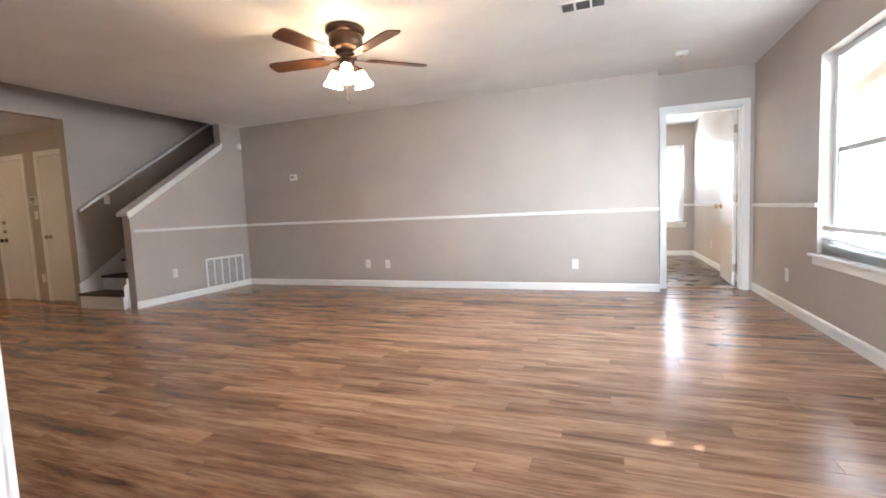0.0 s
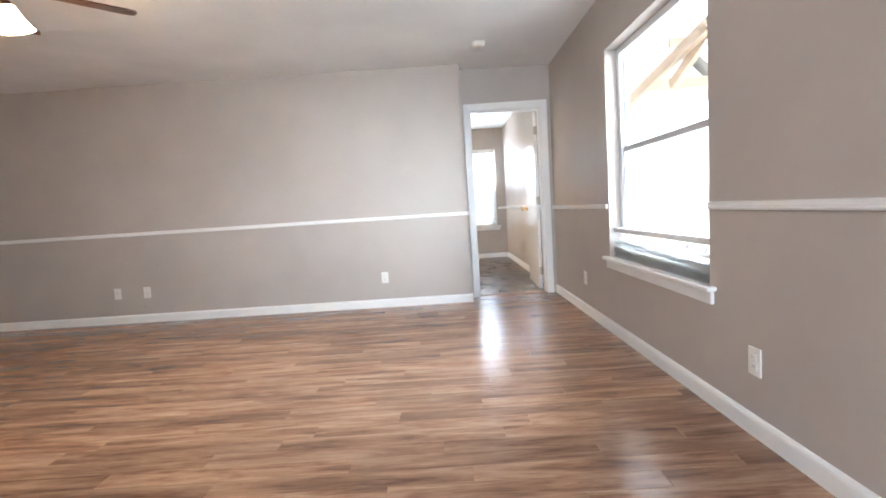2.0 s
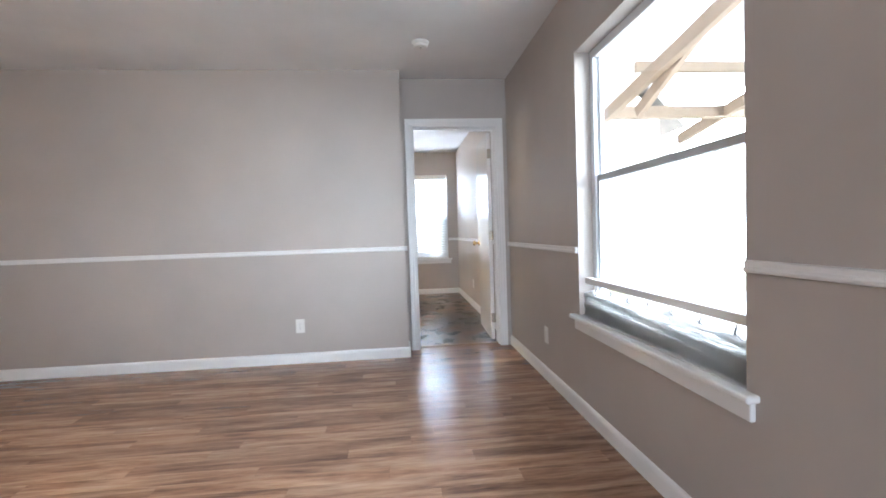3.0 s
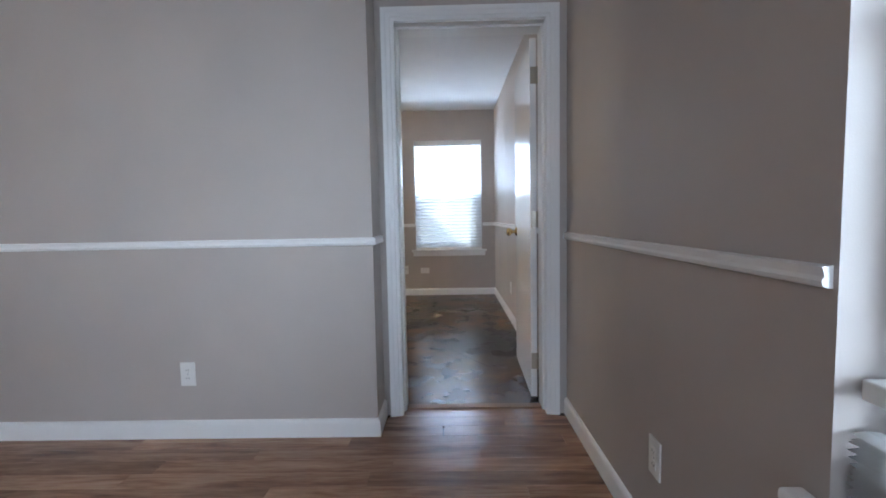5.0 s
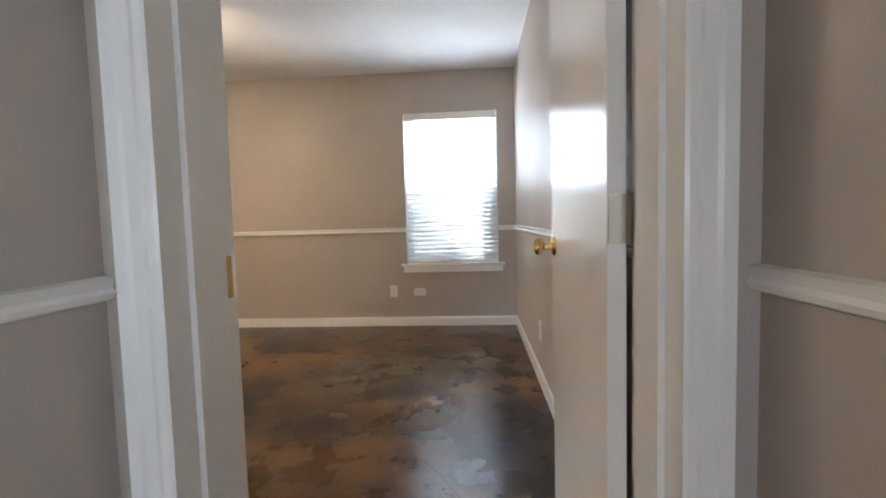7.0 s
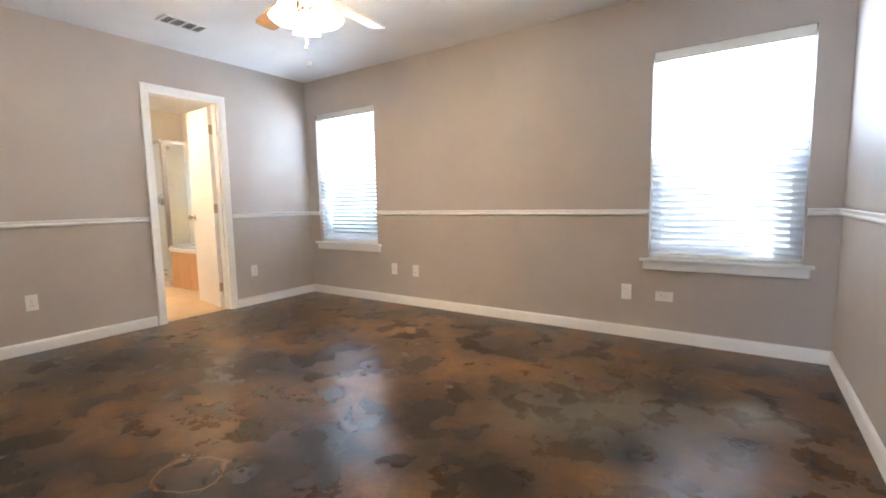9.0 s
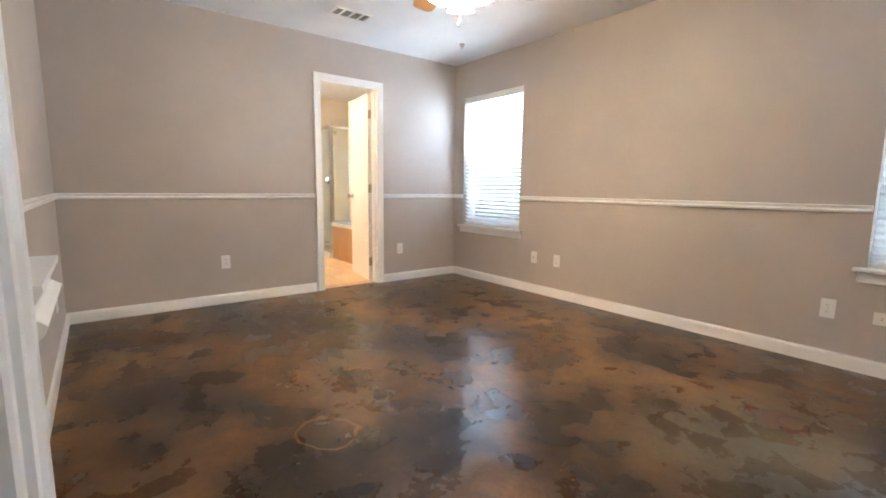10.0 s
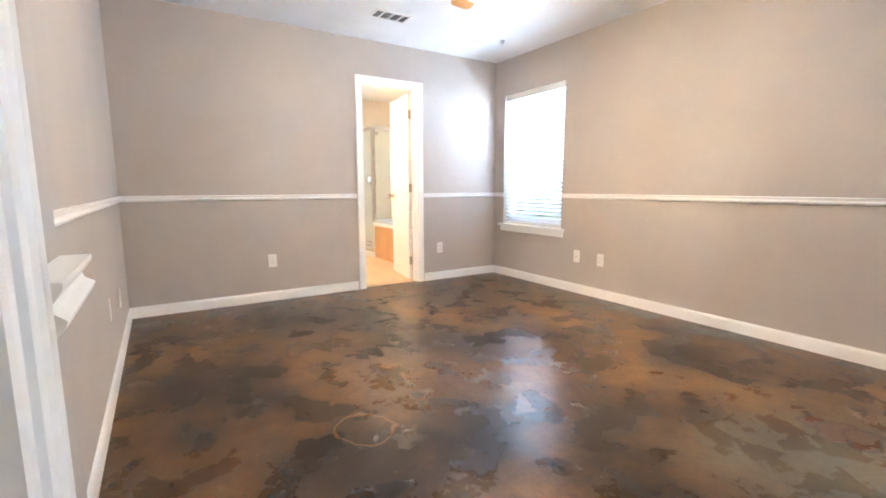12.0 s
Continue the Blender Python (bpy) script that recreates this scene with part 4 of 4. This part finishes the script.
def detector(m, label, r):
    t = thing("smoke_detector", m, label, "smoke detector", "smoke detectors")
    part("base", lathe([(0, 0), (r, 0), (r, -0.008), (r * 0.95, -0.012), (0, -0.012)], 28), PLASTIC, t, smooth=True)
    part("body", lathe([(r * 0.85, -0.012), (r * 0.85, -0.026), (r * 0.7, -0.036), (r * 0.25, -0.038), (0, -0.038)], 28), PLASTIC, t, smooth=True)
    part("test_button", lathe([(0.008, -0.037), (0.008, -0.041), (0, -0.0415)], 12), GREYPL, t)
    return t


detector(pose(0.605, 5.11, H), "round white smoke detector on living room ceiling", 0.062)
detector(pose(-2.70, 9.085, H), "small round white detector on bedroom ceiling", 0.028)

# entry lamp
el = thing("ceiling_lamp", pose(-8.0, 2.3, FZ), "warm flush ceiling lamp in the entry", "ceiling lamp")
part("base", lathe([(0, 0), (0.13, 0), (0.13, -0.02), (0, -0.02)], 24), BRASS, el)
part("dome", lathe([(0.12, -0.02), (0.11, -0.06), (0.06, -0.09), (0, -0.1)], 24), ENTRY_DOME, el, smooth=True)

# ---- bathroom ----
tub = thing("bathtub", pose(0, 0, 0), "white tub deck with tan panelled side", "bathtub")
part("side_panel", boxes((-5.25, 8.82, 0, XL - 0.13, 8.85, 0.47)), TUBSIDE, tub, "tan side panel")
part("deck", boxes((-5.27, 8.80, 0.47, XL - 0.13, 8.98, 0.52), (-5.27, 9.40, 0.47, XL - 0.13, YN - 0.002, 0.52), (-5.27, 8.98, 0.47, -5.10, 9.40, 0.52), (-3.70, 8.98, 0.47, XL - 0.13, 9.40, 0.52), bevel=0.006), WALLTILE, tub)
part("basin", boxes((-5.10, 8.98, 0.10, -3.70, 9.40, 0.14)), WALLTILE, tub)
part("end_panel", boxes((-5.27, 8.85, 0, -5.25, YN - 0.002, 0.47)), WALLTILE, tub)
sh = thing("shower_enclosure", Matrix(), "chrome-framed glass shower enclosure", "shower")
part("pane", boxes((-5.262, 8.86, 0.55, -5.256, YN - 0.02, 1.86)), SHOWERGLASS, sh)
part("pane", boxes((-6.18, 8.817, 0.10, -5.29, 8.823, 1.86)), SHOWERGLASS, sh)
part("frame_post", boxes((-5.285, 8.80, 0.52, -5.235, 8.85, 1.88), bevel=0.004), CHROME, sh)
part("frame_post", boxes((-6.198, 8.81, 0.08, -6.17, 8.83, 1.88), bevel=0.003), CHROME, sh)
for d in ((-6.198, 8.80, 1.86, -5.285, 8.84, 1.90), (-5.28, 8.85, 1.86, -5.24, YN - 0.003, 1.90), (-5.28, 8.85, 0.521, -5.24, YN - 0.003, 0.55)):
    part("frame_rail", boxes(d, bevel=0.004), CHROME, sh)
part("curb", boxes((-6.198, 8.78, -0.005, -5.272, 8.86, 0.08), bevel=0.005), WALLTILE, sh)
for z in (0.16, 0.22):
    bm = rod(bmesh.new(), (-5.66, 8.79, z), (-5.36, 8.79, z), 0.010)
    rod(bm, (-5.64, 8.79, z), (-5.64, 8.82, z), 0.006)
    rod(bm, (-5.38, 8.79, z), (-5.38, 8.82, z), 0.006)
    part("towel_bar", bm, CHROME, sh)
surround = structure("wall_tile_surround", boxes((-6.199, 8.82, 0.0, -6.185, YN, 2.0), (-6.185, YN - 0.014, 0.0, -4.76, YN - 0.0005, 2.0)), WALLTILE, "white tiled shower surround", "wall")
head = thing("shower_sprayer", pose(-6.185, 9.2, 1.97), "chrome shower sprayer on tiled wall", "shower sprayer")
bm = rod(bmesh.new(), (0, 0, 0), (0.12, 0, 0.01), 0.010)
rod(bm, (0.12, 0, 0.01), (0.17, 0, -0.05), 0.010)
part("arm", bm, CHROME, head)
part("rose", lathe([(0.012, 0.03), (0.02, 0.02), (0.055, -0.01), (0.055, -0.018), (0, -0.02)], 20, pose(0.18, 0, -0.07, 0, -30, 0)), CHROME, head, smooth=True)
valve = thing("shower_valve", pose(-6.185, 9.2, 1.15), "round chrome shower valve", "shower valve")
part("escutcheon", lathe([(0.085, 0), (0.08, 0.01), (0.03, 0.014), (0.028, 0.05), (0, 0.05)], 24, pose(0, 0, 0, 0, 90, 0)), CHROME, valve, smooth=True)
part("handle", boxes((0.045, -0.012, -0.08, 0.06, 0.012, 0.01), bevel=0.004), CHROME, valve)
# bulb bar added out of view to give the bathroom its warm light
vl = thing("bath_fill_bulbs", pose(-4.6, 7.30, 2.05), "unseen warm bulb bar added to light the bathroom", "vanity light")
part("bar", boxes((-0.4, 0, -0.05, 0.4, 0.03, 0.05), bevel=0.005), CHROME, vl)
for k in range(4):
    part("bulb", lathe([(0.015, 0), (0.018, 0.02), (0.045, 0.06), (0.045, 0.08), (0.03, 0.105), (0, 0.112)], 16, pose(-0.3 + 0.2 * k, 0.03, 0, -90)), LIT_BULB, vl, smooth=True)

# ---- outdoors ----
structure("patio", boxes((XR + 0.15, -2.0, -0.15, 6.0, 8.6, -0.05)), PATIO, "pale concrete patio slab", "patio")
pc = thing("patio_cover", pose(0.05, 0.12, 0), "weathered lumber patio cover with open rafters", "patio cover")
part("beam", boxes((2.95, 6.95, 2.38, 6.0, 7.05, 2.52)), BEAM, pc)
part("beam", boxes((2.98, 6.40, 2.74, 6.0, 6.46, 2.85)), BEAM, pc)
part("beam", boxes((5.9, 0.2, 2.30, 6.0, 8.2, 2.44)), BEAM, pc)
part("ledger", boxes((XR + 0.155, 0.2, 2.75, XR + 0.19, 8.2, 2.93)), BEAM, pc)


def timber(name, a, b, w):
    a, b = Vector(a), Vector(b)
    q = (b - a).to_track_quat("X", "Z").to_matrix().to_4x4()
    bm = boxes((0, -w / 2, -w, (b - a).length, w / 2, w))
    bmesh.ops.transform(bm, matrix=Matrix.Translation(a) @ q, verts=bm.verts)
    return part(name, bm, BEAM, pc)


timber("brace", (3.0, 6.42, 2.30), (3.05, 5.30, 2.84), 0.06)
timber("brace", (4.5, 6.42, 2.30), (4.55, 5.30, 2.84), 0.06)
for x in (2.95, 4.45):
    timber("rafter", (x, 7.9, 2.30), (x, 3.0, 3.10), 0.07)
for y in (0.3, 8.0):
    part("post", boxes((5.9, y, -0.05, 6.0, y + 0.1, 2.30)), BEAM, pc)
# unseen translucent sheets added to block the sun; small gaps place the floor sun spots
holes = [(3.47, 3.57, 5.97, 6.05), (2.94, 3.02, 4.60, 4.63), (3.10, 3.17, 4.60, 4.63), (2.94, 3.04, 4.32, 4.35)]
cuts = sorted({0.2, 8.3, *[h[2] for h in holes], *[h[3] for h in holes]})
for ya, yb in zip(cuts, cuts[1:]):
    x = XR + 0.16
    for h in sorted(h for h in holes if h[2] <= ya + 1e-6 and h[3] >= yb - 1e-6):
        part("sun_shield_sheet", boxes((x, ya, 3.20, h[0], yb, 3.207)), SUN_SHIELD, pc)
        x = h[1]
    part("sun_shield_sheet", boxes((x, ya, 3.20, 6.2, yb, 3.207)), SUN_SHIELD, pc)
nh = thing("shadow_caster_house", Matrix(), "unseen house shape added to cast a roof-edge shadow on the blinds", "house")
# unseen house shape, added: its roof edge shades the lower corner of the bedroom window
part("wall", prism(bmesh.new(), [(-4.4, -0.15), (8.4, -0.15), (8.4, 4.35), (2.0, 10.85), (-4.4, 4.35)], "y", 14.9, 23.0), SIDING, nh)
part("roof", prism(bmesh.new(), [(9.0, 3.96), (9.0, 4.12), (2.0, 11.26), (-5.0, 4.12), (-5.0, 3.96), (2.0, 11.08)], "y", 14.55, 23.3), SHINGLE, nh)
# glowing sheet added past the patio; whites out the window and lights the room
structure("backdrop", boxes((9.5, -14, -0.2, 9.6, 16, 7.0)), GLOW_SHEET, "plain glowing sheet standing in for the bright outdoors beyond the patio", "backdrop")

# ---- floor pieces ----
rnd = random.Random(11)
PW, PL = 0.10, 1.0
meshes = {}


def plank_mesh(length):
    key_ = round(length, 2)
    if key_ not in meshes:
        bm = bmesh.new()
        c, t = 0.0007, 0.012
        lo = [(0, 0, -t), (key_, 0, -t), (key_, PW, -t), (0, PW, -t)]
        md = [(0.0003, 0.0003, -c), (key_ - 0.0003, 0.0003, -c), (key_ - 0.0003, PW - 0.0003, -c), (0.0003, PW - 0.0003, -c)]
        hi = [(c, c, 0), (key_ - c, c, 0), (key_ - c, PW - c, 0), (c, PW - c, 0)]
        rings = [[bm.verts.new(p) for p in q] for q in (lo, md, hi)]
        for a, b in zip(rings, rings[1:]):
            for k in range(4):
                bm.faces.new((a[k], a[(k + 1) % 4], b[(k + 1) % 4], b[k]))
        bm.faces.new(rings[-1])
        me = bpy.data.meshes.new("plank")
        bm.to_mesh(me)
        bm.free()
        me.materials.append(PLANK)
        meshes[key_] = me
    return meshes[key_]


verts, faces = [], []
row, y = 0, 5.95 - 90 * PW
while y < 5.94:
    living = y > YS - 0.1
    x = -9.42 + (0.0, 0.36, 0.71, 0.17, 0.53, 0.85)[row % 6] - PL + rnd.uniform(-0.05, 0.05)
    inside = y + PW > YB + 0.05
    end = DX1 + 0.06 if y + PW > YD + 0.02 else XR
    begin = 0.45 if inside else -9.42
    while x < end:
        x0, x1 = max(x, begin), min(x + PL, end)
        if x1 - x0 > 0.03:
            if living and x0 > -2.9:
                p = new("plank", plank_mesh(x1 - x0))
                p.parent = floor
                p.location = (x0, y, 0)
            else:
                n = len(verts)
                c = 0.0006
                verts += [(x0, y, -0.0006), (x1, y, -0.0006), (x1, y + PW, -0.0006), (x0, y + PW, -0.0006), (x0 + c, y + c, 0), (x1 - c, y + c, 0), (x1 - c, y + PW - c, 0), (x0 + c, y + PW - c, 0)]
                faces += [(n + 4, n + 5, n + 6, n + 7)] + [(n + k, n + (k + 1) % 4, n + 4 + (k + 1) % 4, n + 4 + k) for k in range(4)]
        x += PL
    y += PW
    row += 1
me = bpy.data.meshes.new("planks")
me.from_pydata(verts, [], faces)
me.materials.append(PLANK)
rest = new("planks", me)
rest.parent = floor
rest["kind"] = "stuff"

# bathroom floor tiles
tm = bmesh.new()
box(tm, 0.002, 0.002, -0.006, 0.298, 0.298, 0.0, 0.0015, 1)
tme = bpy.data.meshes.new("tile")
tm.to_mesh(tme)
tm.free()
tme.materials.append(TILE)
for i in range(9):
    for j in range(6):
        t = new("tile", tme)
        t.parent = bath_floor
        t.location = (-6.2 + 0.3 * i, 7.31 + 0.3 * j - 0.3 * 0, 0)
